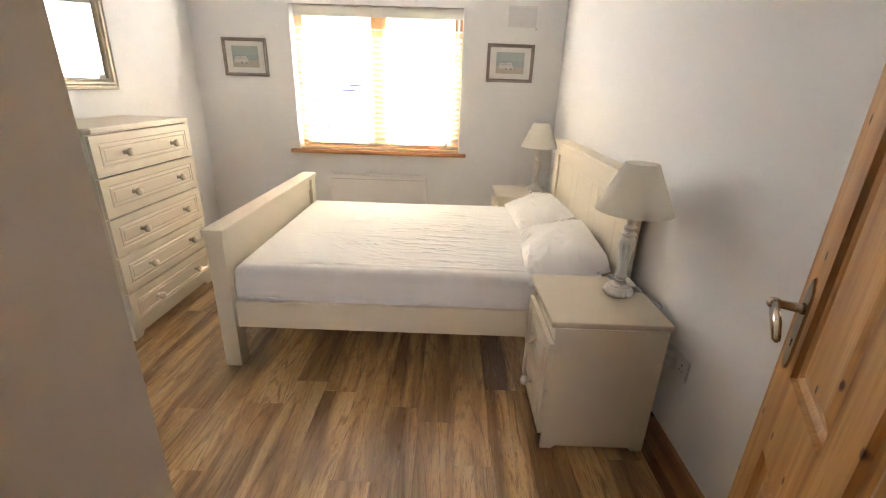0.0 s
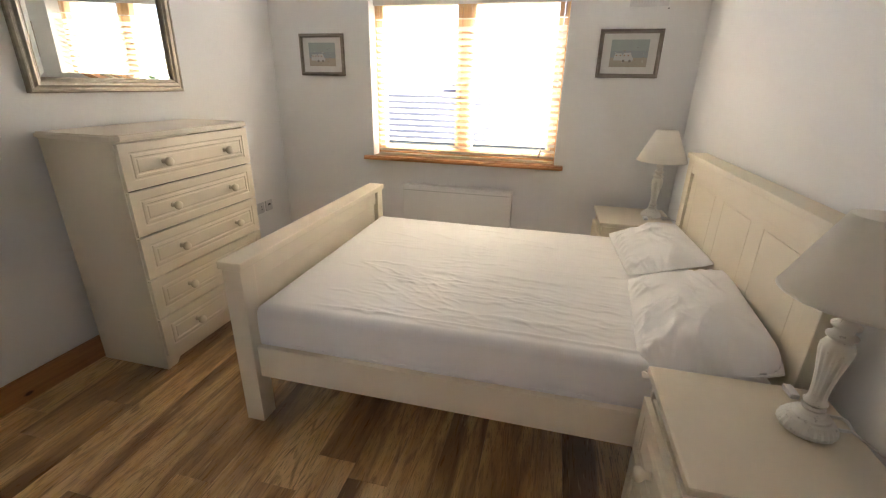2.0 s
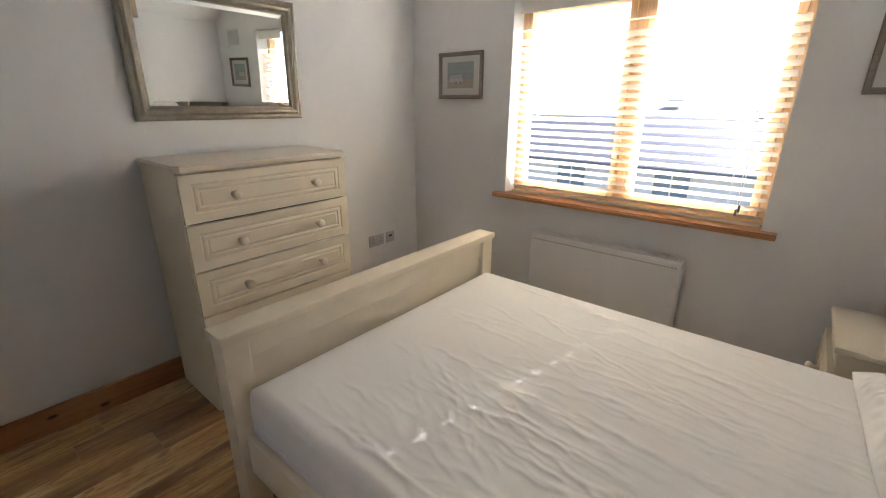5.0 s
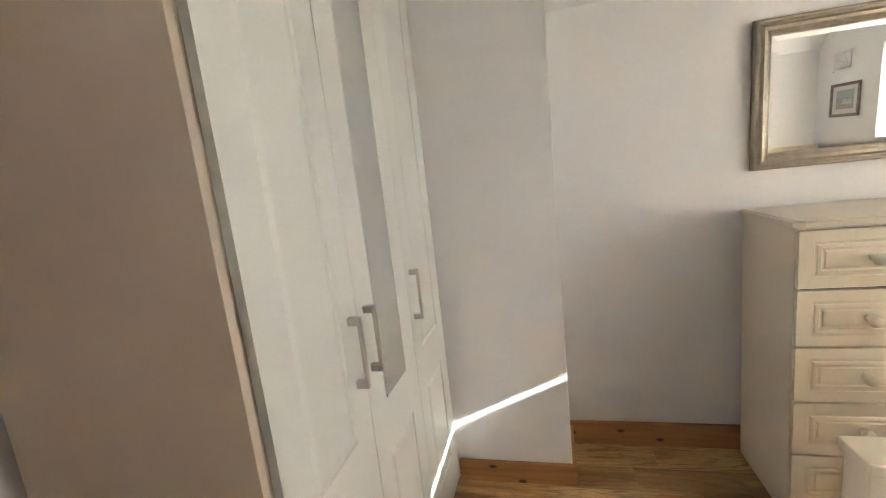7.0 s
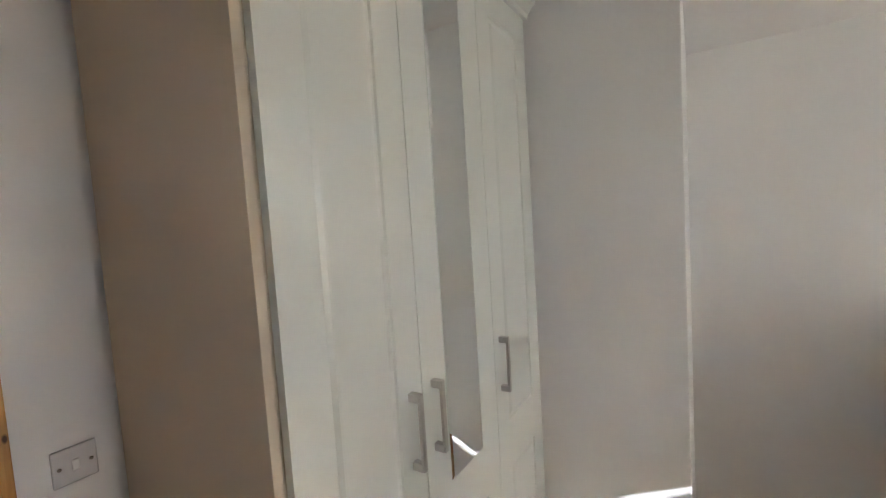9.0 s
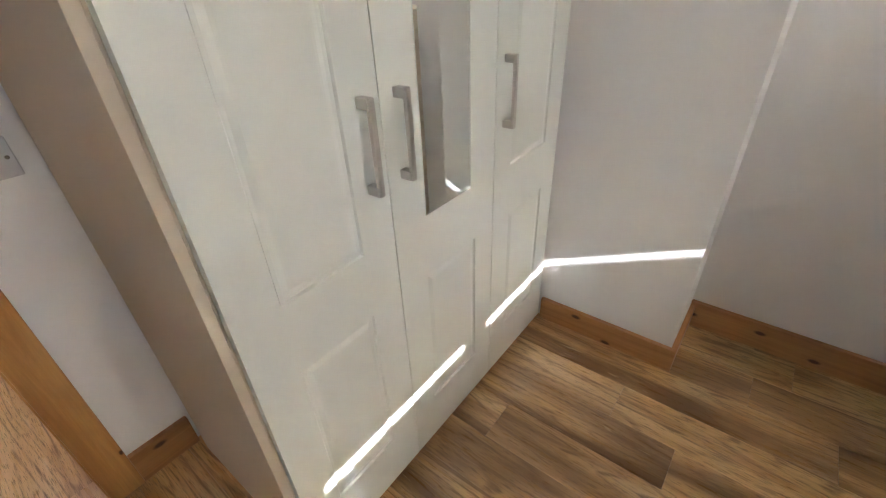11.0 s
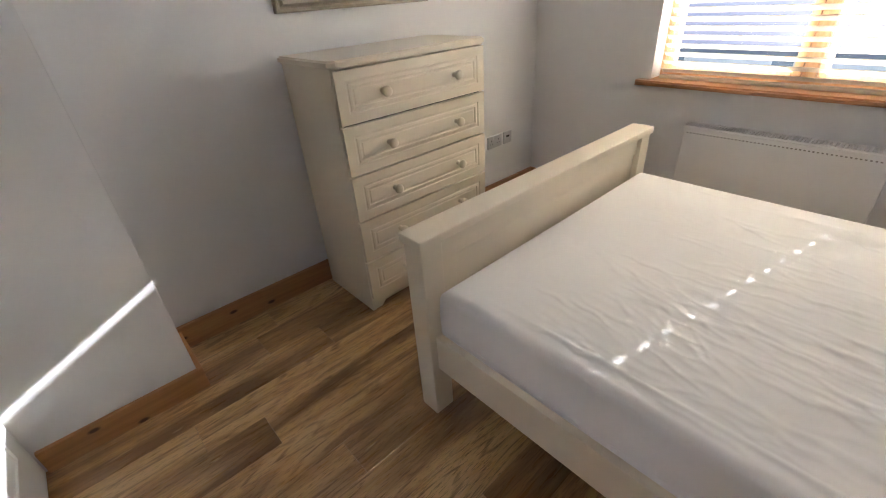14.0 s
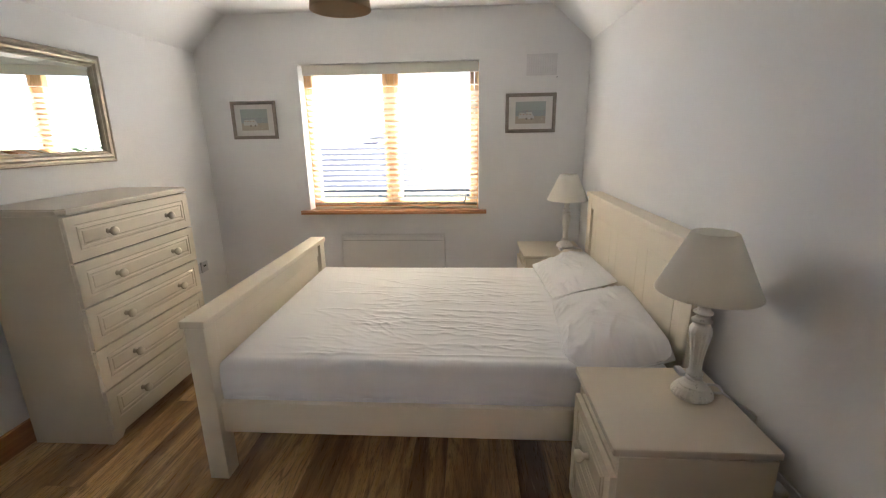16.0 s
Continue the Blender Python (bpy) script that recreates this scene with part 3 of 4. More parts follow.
    me = bpy.data.meshes.new("fitted_sheet")
    me.from_pydata(verts, [], faces)
    me.materials.append(SHEET)
    for f in me.polygons:
        f.use_smooth = True
    sheet = new("fitted_sheet", me)
    sheet.parent = bed_pad
    tagged(sheet, "creased white cotton fitted sheet")
    for y in (y0 + 0.001, y1 - 0.001):
        pts = [(x0 + 0.03 + (x1 - x0 - 0.06) * k / 120, y + 0.0015 * math.sin(k * 1.7), z0 + 0.088 + 0.003 * math.sin(k * 0.31) + 0.0015 * math.sin(k * 1.3)) for k in range(121)]
        part("elastic_hem", tube(pts, 0.0035, 8), SHEET, bed_pad, "gathered elastic hem", True)


build_mattress()


def build_pillow(seed, w, d, t, m, label, droop=0.0):
    """A soft pillow, w along y and d along x, thin at its seams, with long folds and puckers running in from the edge."""
    rng = np.random.RandomState(seed)
    n1, n2 = 120, 160
    U, V = np.meshgrid(np.linspace(-1, 1, n1), np.linspace(-1, 1, n2), indexing="ij")
    full = np.clip(1 - np.abs(U) ** 2.6, 0, 1) ** 0.85 * np.clip(1 - np.abs(V) ** 3.0, 0, 1) ** 0.85
    pull = 1 - 0.075 * np.abs(U * V) ** 3
    folds = np.zeros_like(U)

    def fold(cu, cv, an, ln, wd, am):
        a = (U - cu) * math.cos(an) + (V - cv) * math.sin(an)
        b = -(U - cu) * math.sin(an) + (V - cv) * math.cos(an) - 0.25 * a * a * math.sin(7 * cu + 3 * cv)
        wide = np.where(b > 0, wd * 2.4, wd)
        return am * np.exp(-(a / ln) ** 2 - (b / wide) ** 2)
    for k in range(40):
        folds += fold(rng.uniform(-1, 1), rng.uniform(-1, 1), rng.uniform(0, math.pi), rng.uniform(0.12, 0.40), rng.uniform(0.020, 0.036), rng.uniform(-0.0035, 0.0085))
    for k in range(9):
        folds += fold(rng.uniform(-0.8, 0.5), rng.uniform(-0.8, 0.8), rng.normal(0.3, 0.5), rng.uniform(0.35, 0.7), rng.uniform(0.03, 0.05), rng.uniform(0.004, 0.009))
    for k in range(34):
        v = rng.uniform(-0.9, 0.9)
        folds += fold(-0.86, v, rng.normal(0, 0.25), rng.uniform(0.10, 0.26), rng.uniform(0.022, 0.036), rng.uniform(0.005, 0.011))
    for k in range(16):
        u, side = rng.uniform(-0.9, 0.9), (-1, 1)[k % 2]
        folds += fold(u, side * 0.9, math.pi / 2 + rng.normal(0, 0.3), rng.uniform(0.08, 0.2), rng.uniform(0.024, 0.04), rng.uniform(0.005, 0.012))
    swell = np.zeros_like(U)
    for k in range(7):
        swell += rng.uniform(0.003, 0.008) * np.sin(U * rng.uniform(1, 4) + rng.uniform(0, 6)) * np.sin(V * rng.uniform(1.5, 5) + rng.uniform(0, 6))
    top = full * t / 2 + np.clip(full * 1.6, 0, 1) * (folds + swell)
    low = -0.6 * full * t / 2
    hang = droop * np.clip((-V - 0.70) / 0.30, 0, 1) ** 2
    top, low = top - hang, low - hang * 0.9
    px = U * d / 2 * pull * (1 - 0.05 * (1 - V * V))
    py = V * w / 2 * pull * (1 - 0.04 * (1 - U * U))
    verts, faces = [], []
    for pz in (top, low):
        verts += list(zip(px.ravel(), py.ravel(), pz.ravel()))
    for s in (0, 1):
        for i in range(n1 - 1):
            for j in range(n2 - 1):
                q = [s * n1 * n2 + a * n2 + b for a, b in ((i, j), (i + 1, j), (i + 1, j + 1), (i, j + 1))]
                faces.append(tuple(q if s == 0 else q[::-1]))
    me = bpy.data.meshes.new("pillow")
    me.from_pydata(verts, [], faces)
    bm = bmesh.new()
    bm.from_mesh(me)
    bmesh.ops.remove_doubles(bm, verts=bm.verts, dist=0.0006)
    bm.to_mesh(me)
    bm.free()
    me.materials.append(SHEET)
    for f in me.polygons:
        f.use_smooth = True
    ob = new("pillow", me)
    ob.matrix_basis = m
    tagged(ob, label, "pillow", "pillows on the bed")


build_pillow(3, 0.70, 0.40, 0.135, pose(0.736, 3.228, 0.612, 0, -15, 2), "crumpled white pillow against the headboard by the window")
build_pillow(8, 0.765, 0.425, 0.125, pose(0.722, 2.497, 0.612, 0, -16, -5), "crumpled white pillow drooping over the side of the bed", 0.055)


# ---- drawers ----
KNOB = [(0.011, 0.0), (0.009, 0.004), (0.008, 0.013), (0.012, 0.018), (0.0175, 0.024), (0.0185, 0.031), (0.0155, 0.038), (0.008, 0.0415)]
DRAWER_EDGE = [(0, 0), (0.003, -0.003), (0.009, -0.003), (0.012, -0.0005), (0.022, 0.001), (0.026, -0.0025), (0.032, -0.0025), (0.036, 0.0)]


def build_chest():
    chest = thing("chest_of_drawers", "tall cream five-drawer chest with round knobs", "chest of drawers", at=pose(-1.668, 2.302, 0))
    w, d = 0.836, 0.412
    for a in (0.0, w - 0.02):
        part("side_panel", boxes((-d, 0, a, a + 0.02, 0.0, 1.155), bevel=0.002), CREAM, chest)
    part("back_panel", boxes((-d, -d + 0.012, 0.02, w - 0.02, 0.03, 1.155)), CREAM, chest)
    part("base_panel", boxes((-d + 0.012, -0.03, 0.02, w - 0.02, 0.066, 0.079)), CREAM, chest)
    plinth = bmesh.new()
    prism(plinth, [(0.0215, 0.0), (0.06, 0.0), (0.085, 0.028), (w - 0.085, 0.028), (w - 0.06, 0.0), (w - 0.0215, 0.0), (w - 0.0215, 0.078), (0.0215, 0.078)], 0, -0.022, -0.004)
    part("plinth", plinth, CREAM, chest)
    board = prism(bmesh.new(), [(-d - 0.003, -0.012), (0.004, -0.012), (0.030, 0.014), (0.030, w - 0.014), (0.004, w + 0.012), (-d - 0.003, w + 0.012)], 2, 1.156, 1.186)
    bmesh.ops.bevel(board, geom=[e for e in board.edges if abs(e.verts[0].co.z - e.verts[1].co.z) < 1e-5], offset=0.007, segments=3, affect="EDGES")
    part("top", board, CREAM_TOP, chest)
    h = 0.2145
    for k in range(5):
        z = 0.080 + k * h
        dw, dhh = w - 0.006, h - 0.009
        front = moulded_board(dw, dhh, 0.018, [(0.045, dw - 0.045, 0.04, dhh - 0.04)], DRAWER_EDGE)
        drawer = part("drawer", front, CREAM, chest, at=pose(0.018, 0.003, z + 0.005) @ FACE_RIGHT)
        for x in (0.215, 0.626):
            part("knob", lathe([(r * 1.2, z * 1.15) for r, z in KNOB], 20), CREAM, drawer, "round cream knob", True, pose(x, 0.0, dhh / 2) @ pose(0, 0, 0, 90, 0, 0))
        # near-black strip behind each joint stands in for the shade between drawers
        part("gap_shade", boxes((-0.02, -0.002, 0.021, w - 0.021, z - 0.004, z + 0.004)), DARK, chest)


build_chest()


def build_bedside(y, group):
    stand = thing("bedside_cabinet", "cream bedside cabinet with two drawers below an open slot", "bedside cabinet", at=pose(0.522, y, 0), group=group)
    w, d = 0.424, 0.43
    outline = [(0.0, 0.0), (0.045, 0.0), (0.06, 0.016), (d - 0.06, 0.016), (d - 0.045, 0.0), (d, 0.0), (d, 0.583), (0.0, 0.583)]
    for a in (0.0, w - 0.018):
        bm = prism(bmesh.new(), outline, 1, a, a + 0.018)
        part("side_panel", bm, CREAM, stand)
    part("back_panel", boxes((d - 0.012, d - 0.002, 0.018, w - 0.018, 0.03, 0.583)), CREAM, stand)
    part("shelf", boxes((0.004, d - 0.012, 0.018, w - 0.018, 0.502, 0.518)), CREAM, stand)
    part("plinth", boxes((0.012, 0.03, 0.018, w - 0.018, 0.016, 0.072), bevel=0.002), CREAM, stand)
    part("top", boxes((-0.018, d + 0.012, 0.0005, w + 0.024, 0.584, 0.610), bevel=0.007), CREAM_TOP, stand)
    for z, h in ((0.078, 0.218), (0.299, 0.218)):
        dw, dhh = w - 0.006, h - 0.005
        front = moulded_board(dw, dhh, 0.018, [(0.045, dw - 0.045, 0.038, dhh - 0.038)], DRAWER_EDGE)
        drawer = part("drawer", front, CREAM, stand, at=pose(-0.018, w - 0.003, z) @ FACE_LEFT)
        part("knob", lathe([(r * 1.2, z * 1.15) for r, z in KNOB], 20), CREAM, drawer, "round cream knob", True, pose(dw / 2, 0.0, dhh / 2) @ pose(0, 0, 0, 90, 0, 0))
    return stand


stand = build_bedside(1.630, "bedside cabinets")
copy_thing(stand, pose(0.510, 3.612, 0))


# ---- lamps ----
def flutes(z, a):
    if 0.095 < z < 0.245:
        return 1 - 0.07 * (0.5 + 0.5 * math.cos(14 * a)) * min(1, (z - 0.095) / 0.02, (0.245 - z) / 0.02)
    if z < 0.034:
        return 1 - 0.035 * (0.5 + 0.5 * math.cos(26 * a))
    return 1.0


def build_lamp(m):
    lamp = thing("table_lamp", "limewashed turned table lamp with a conical cream linen shade", "table lamp", at=m, group="bedside lamps")
    foot = [(0.058, 0.0), (0.064, 0.006), (0.064, 0.014), (0.060, 0.022), (0.050, 0.034), (0.044, 0.038), (0.042, 0.043), (0.030, 0.050), (0.024, 0.060), (0.026, 0.066), (0.020, 0.070)]
    part("base", lathe(foot, 104, flutes), LAMPWOOD, lamp, "carved round foot", False)
    stem = [(0.018, 0.070), (0.024, 0.076), (0.026, 0.082), (0.020, 0.090), (0.019, 0.100), (0.020, 0.130), (0.024, 0.165), (0.030, 0.200), (0.034, 0.225), (0.034, 0.240), (0.027, 0.254),
            (0.021, 0.260), (0.030, 0.266), (0.031, 0.272), (0.022, 0.278), (0.019, 0.288), (0.028, 0.294), (0.029, 0.300), (0.020, 0.306), (0.017, 0.320), (0.022, 0.326), (0.022, 0.340), (0.012, 0.352)]
    part("stem", lathe(stem, 84, flutes), LAMPWOOD, lamp, "fluted baluster stem", True)
    part("lamp_holder", lathe([(0.012, 0.352), (0.014, 0.356), (0.014, 0.395), (0.010, 0.40)], 20), PLASTIC, lamp, "", True)
    part("bulb", lathe([(0.010, 0.40), (0.014, 0.415), (0.026, 0.445), (0.028, 0.462), (0.020, 0.482), (0.004, 0.49)], 20), PLASTIC, lamp, "unlit pearl bulb", True)
    bm = bmesh.new()
    rings = [[bm.verts.new((r * math.cos(a), r * math.sin(a), z)) for a in [2 * math.pi * k / 64 for k in range(64)]] for r, z in ((0.150, 0.368), (0.107, 0.463), (0.064, 0.558))]
    for lo, hi in zip(rings, rings[1:]):
        for i in range(64):
            bm.faces.new((lo[i], lo[(i + 1) % 64], hi[(i + 1) % 64], hi[i]))
    shade = part("shade", bm, SHADE, lamp, "conical cream linen shade", True)
    part("carrier", boxes((-0.062, 0.062, -0.001, 0.001, 0.548, 0.551), (-0.001, 0.001, -0.062, 0.062, 0.5512, 0.554)), NICKEL, shade)
    for r, z in ((0.1503, 0.368), (0.0643, 0.553)):
        part("trim_band", lathe([(r, z), (r + 0.0006, z), (r + 0.0006 - (0.0022 if z < 0.5 else 0.0022), z + 0.005), (r - 0.0022, z + 0.005)], 64), SHADE, shade)
    return lamp


lamp = build_lamp(pose(0.846, 1.905, 0.6105))
copy_thing(lamp, pose(0.838, 3.868, 0.6105, 0, 0, 40))
for i, (cx, cy) in enumerate(((0.846, 1.905), (0.838, 3.868))):
    pts = []
    for k in range(40):
        a = k / 39
        if a < 0.75:
            ang = a / 0.75 * 11.5
            pts.append((cx + 0.083 + 0.026 * math.cos(ang), cy + (0.025 if i == 0 else -0.055) + 0.045 * math.sin(ang) * 0.7, 0.6135 + 0.010 * a + 0.003 * math.sin(3 * ang)))
        else:
            b = (a - 0.75) / 0.25
            p0 = Vector(pts[29])
            pts.append(tuple(p0.lerp(Vector((0.985, cy - 0.10, 0.6135 - 0.0 * b)), b)))
    pts += [(0.992, cy - 0.105, 0.606), (0.994, cy - 0.11, 0.55), (0.994, cy - 0.15, 0.47)]
    cord = mesh_ob("lamp_flex", tube(pts, 0.0028, 8), FLEX, True)
    tagged(cord, "loosely coiled white lamp flex on the cabinet", "cable", "lamp cables")
sw = mesh_ob("inline_switch", boxes((0.857, 0.881, 2.013, 2.065, 0.611, 0.628), bevel=0.006), PLASTIC)
tagged(sw, "white inline lamp switch lying on the cabinet", "switch")
sw = mesh_ob("inline_switch", boxes((0.775, 0.800, 3.745, 3.795, 0.611, 0.627), bevel=0.006), PLASTIC)
tagged(sw, "white inline lamp switch lying on the cabinet", "switch")


# ---- wardrobe ----
def build_wardrobe():
    wd = thing("wardrobe", "ivory three-door fitted wardrobe with a mirrored middle door", "wardrobe")
    x1, x0, yf, yb, top = -0.527, -1.786, 0.952, NEAR + 0.066, 2.318
    part("side_panel", boxes((x1 - 0.02, x1, yb, yf - 0.003, 0.0, top), bevel=0.002), BEIGE_SIDE, wd, "beige side panel")
    part("side_panel", boxes((x0, x0 + 0.02, yb, yf, 0.0, top), bevel=0.002), BEIGE_SIDE, wd)
    part("back_panel", boxes((x0 + 0.02, x1 - 0.02, yb, yb + 0.012, 0.0, top)), BEIGE_SIDE, wd)
    part("plinth", boxes((x0 + 0.02, x1 - 0.02, yf - 0.03, yf - 0.014, 0.0, 0.055)), IVORY, wd)
    part("top_panel", boxes((x0 + 0.02, x1 - 0.02, yb + 0.012, yf - 0.002, top - 0.02, top)), BEIGE_SIDE, wd)
    part("inner_liner", boxes((x0 + 0.02, x1 - 0.02, yf - 0.012, yf - 0.004, 0.056, top - 0.021)), BEIGE_SIDE, wd)
    prof = [(0.0, 0.0), (0.010, 0.003), (0.014, 0.018), (0.034, 0.044), (0.043, 0.049), (0.045, 0.068), (-0.016, 0.068), (-0.016, 0.0)]
    crown = bmesh.new()
    rings = []
    for out, up in prof:
        rings.append([crown.verts.new(c) for c in ((x0 - 0.003, yf + 0.018 + out, top + up), (x1 + out, yf + 0.018 + out, top + up), (x1 + out, yb, top + up))])
    for a, b in zip(rings, rings[1:] + rings[:1]):
        for i in range(2):
            crown.faces.new((a[i], a[i + 1], b[i + 1], b[i]))
    crown.faces.new([r[0] for r in rings])
    crown.faces.new([r[2] for r in rings])
    part("cornice", crown, IVORY, wd, "moulded ivory cornice")
    edge = [(0, 0), (0.004, -0.005), (0.012, -0.005), (0.024, -0.0005), (0.03, 0.0)]
    spans = ((-0.550, -0.937), (-0.940, -1.350), (-1.353, -1.765))
    zb, zt = 0.022, 2.314
    for i, (a, b) in enumerate(spans):
        w, h = a - b, zt - zb
        m = 0.092
        panels = [(m, w - m, 0.200 - zb, 0.675 - zb)]
        if i != 1:
            panels.append((m, w - m, 0.838 - zb, 2.215 - zb))
        door = part("door", moulded_board(w, h, 0.019, panels, edge), IVORY, wd, "" if i != 1 else "door with a tall mirror", at=pose(a, yf + 0.019, zb) @ FACE_BACK)
        if i == 1:
            g = sweep_frame(0.186, 1.364, [(0, 0), (0, 0.003), (0.010, 0.0045), (0.0101, 0.0)])
            part("mirror_bevel", g, MIRROR, door, "bevelled mirror edge", at=pose(0.106, -0.0002, 0.845 - zb))
            part("mirror_glass", boxes((0.116, 0.282, -0.0044, 0.0005, 0.855 - zb, 2.199 - zb)), MIRROR, door, "tall narrow mirror glass")
        hx = (w - 0.048) if i == 0 else 0.044
        for z in (0.975 - zb, 1.142 - zb):
            part("handle_foot", boxes((hx - 0.009, hx + 0.009, -0.030, 0.0, z - 0.010, z + 0.010), bevel=0.002), NICKEL, door, "satin nickel handle end")
        part("handle", boxes((hx - 0.007, hx + 0.007, -0.034, -0.024, 0.964 - zb, 1.153 - zb), bevel=0.003), NICKEL, door, "satin nickel bar handle")


build_wardrobe()


# ---- wall things ----
def build_mirror():
    w, h = 0.850, 0.605
    ob = thing("wall_mirror", "large mirror in a champagne silver frame hung on the wall", "mirror", at=pose(LEFT + 0.003, 2.336, 1.344) @ FACE_RIGHT @ pose(0, 0, 0, 1.3))
    prof = [(0.0, 0.0), (0.0, 0.018), (0.006, 0.026), (0.014, 0.027), (0.018, 0.022), (0.024, 0.022), (0.034, 0.032), (0.046, 0.030), (0.056, 0.020), (0.060, 0.020), (0.066, 0.012), (0.068, 0.004), (0.068, 0.0)]
    part("frame", sweep_frame(w, h, prof), LEAF, ob)
    i = 0.066
    glass = sweep_frame(w - 2 * i, h - 2 * i, [(0, 0.0), (0, 0.005), (0.022, 0.008), (0.0221, 0.0)])
    part("bevel", glass, MIRROR, ob, "bevelled glass edge", at=pose(i, 0, i))
    j = i + 0.022
    part("glass", boxes((j, w - j, -0.008, -0.001, j, h - j)), MIRROR, ob, "silvered mirror glass")


build_mirror()


def print_pieces(w, h, seed):
    """A beach scene as flat shapes: sky, sea, sand, pale van-like shapes and specks."""
    rng = random.Random(seed)
    out = [("print_sky", (0, w, h * 0.60, h), (0.40, 0.45, 0.44)), ("print_sea", (0, w, h * 0.34, h * 0.60), (0.36, 0.40, 0.42)), ("print_sand", (0, w, 0, h * 0.34), (0.47, 0.42, 0.34))]
    return out, rng


PRINT_MATS = {}


def build_picture(x0, z0, w, h, seed, label):
    ob = thing("framed_print", label, "picture", at=pose(x0, FAR - 0.002, z0), group="pictures beside the window")
    prof = [(0.0, 0.0), (0.0, 0.014), (0.004, 0.018), (0.018, 0.017), (0.021, 0.011), (0.026, 0.010), (0.027, 0.0)]
    part("frame", sweep_frame(w, h, prof), WEATHERED, ob, "weathered taupe wooden frame")
    part("mount", boxes((0.024, w - 0.024, -0.005, -0.001, 0.024, h - 0.024)), CARD, ob, "off-white card mount")
    px, pz, pw, ph = w * 0.20, h * 0.23, w * 0.60, h * 0.56
    pieces, rng = print_pieces(pw, ph, seed)
    for name, (a, b, c, d), col in pieces:
        if name not in PRINT_MATS:
            PRINT_MATS[name] = plain(name, col, 0.7, 0.0, 90, 0.1)
        part(name, boxes((px + a, px + b, -0.0065, -0.005, pz + c, pz + d)), PRINT_MATS[name], ob)
    pale = bmesh.new()
    bx = pw * (0.08 if seed == 1 else 0.10)
    for k, (a, b) in enumerate(((0.0, 0.26), (0.22, 0.50))):
        lo, hi = ph * (0.24 - 0.03 * k), ph * (0.50 + 0.02 * k)
        body = [(a, lo), (b, lo), (b + 0.03, lo + ph * 0.08), (b - 0.03, hi - ph * 0.09), (b - 0.06, hi), (a + 0.05, hi), (a + 0.01, hi - ph * 0.10)]
        prism(pale, [(px + bx + pw * u, pz + c) for u, c in body], 1, -0.0075 - 0.0005 * k, -0.0066)
    part("print_van", pale, PALE, ob)
    for k in range(2):
        wheel = lathe([(0.004, 0.0), (0.0085, 0.0), (0.0085, 0.0008), (0.004, 0.0008)], 16)
        part("print_wheel", wheel, TAUPE, ob, "", False, pose(px + bx + pw * (0.27 + 0.17 * k), -0.0081, pz + ph * 0.22, 90, 0, 0))
    for k in range(34):
        sx, sz, g = rng.uniform(0.04, 0.95) * pw, rng.uniform(0.08, 0.60) * ph, rng.uniform(0.0014, 0.0036)
        part("print_fleck", boxes((px + sx, px + sx + g * 2.4, -0.0074, -0.0066, pz + sz, pz + sz + g)), (TAUPE, CARD, FLECK)[k % 3], ob)
    for k in range(3):
        sx, sz = (0.68 + 0.09 * k) * pw, (0.70 + 0.05 * k) * ph
        bird = bmesh.new()
        prism(bird, [(px + sx, pz + sz + 0.002), (px + sx + 0.006, pz + sz), (px + sx + 0.012, pz + sz + 0.003), (px + sx + 0.006, pz + sz + 0.002)], 1, -0.0074, -0.0066)
        part("print_bird", bird, TAUPE, ob)
    for k in range(4):
        sx = bx + pw * (0.05 + 0.105 * k)
        part("print_window", boxes((px + sx, px + sx + 0.009, -0.0090, -0.0081, pz + ph * 0.40, pz + ph * 0.45)), FLECK, ob)


build_picture(-1.860, 1.462, 0.376, 0.300, 1, "small beach print in a taupe frame beside the window")
build_picture(0.385, 1.476, 0.393, 0.298, 2, "seaside print with pale van in a taupe frame")


def build_vent():
    ob = thing("wall_vent", "white plastic louvred wall vent near the corner", "vent", at=pose(0.540, FAR - 0.001, 1.902))
    w, h = 0.232, 0.155
    rows = [(0, w, -0.010, 0, 0, 0.018), (0, w, -0.010, 0, h - 0.018, h), (0, 0.018, -0.010, 0, 0.018, h - 0.018), (w - 0.018, w, -0.010, 0, 0.018, h - 0.018), (0.018, w - 0.018, -0.010, 0, h / 2 - 0.005, h / 2 + 0.005)]
    part("frame", boxes(*rows, bevel=0.0015), PLASTIC, ob)
    part("backing", boxes((0.018, w - 0.018, -0.003, 0, 0.018, h - 0.018)), VENTBACK, ob)
    for k in range(11):
        x = 0.024 + k * 0.0178
        for a, b in ((0.018, h / 2 - 0.005), (h / 2 + 0.005, h - 0.018)):
            part("louvre", boxes((x, x + 0.010, -0.009, -0.003, a, b)), PLASTIC, ob)
    part("pull_tab", lathe([(0.004, 0), (0.004, 0.006), (0.002, 0.008)], 10), DARK, ob, "", True, pose(w + 0.004, -0.002, -0.012, 90))


build_vent()


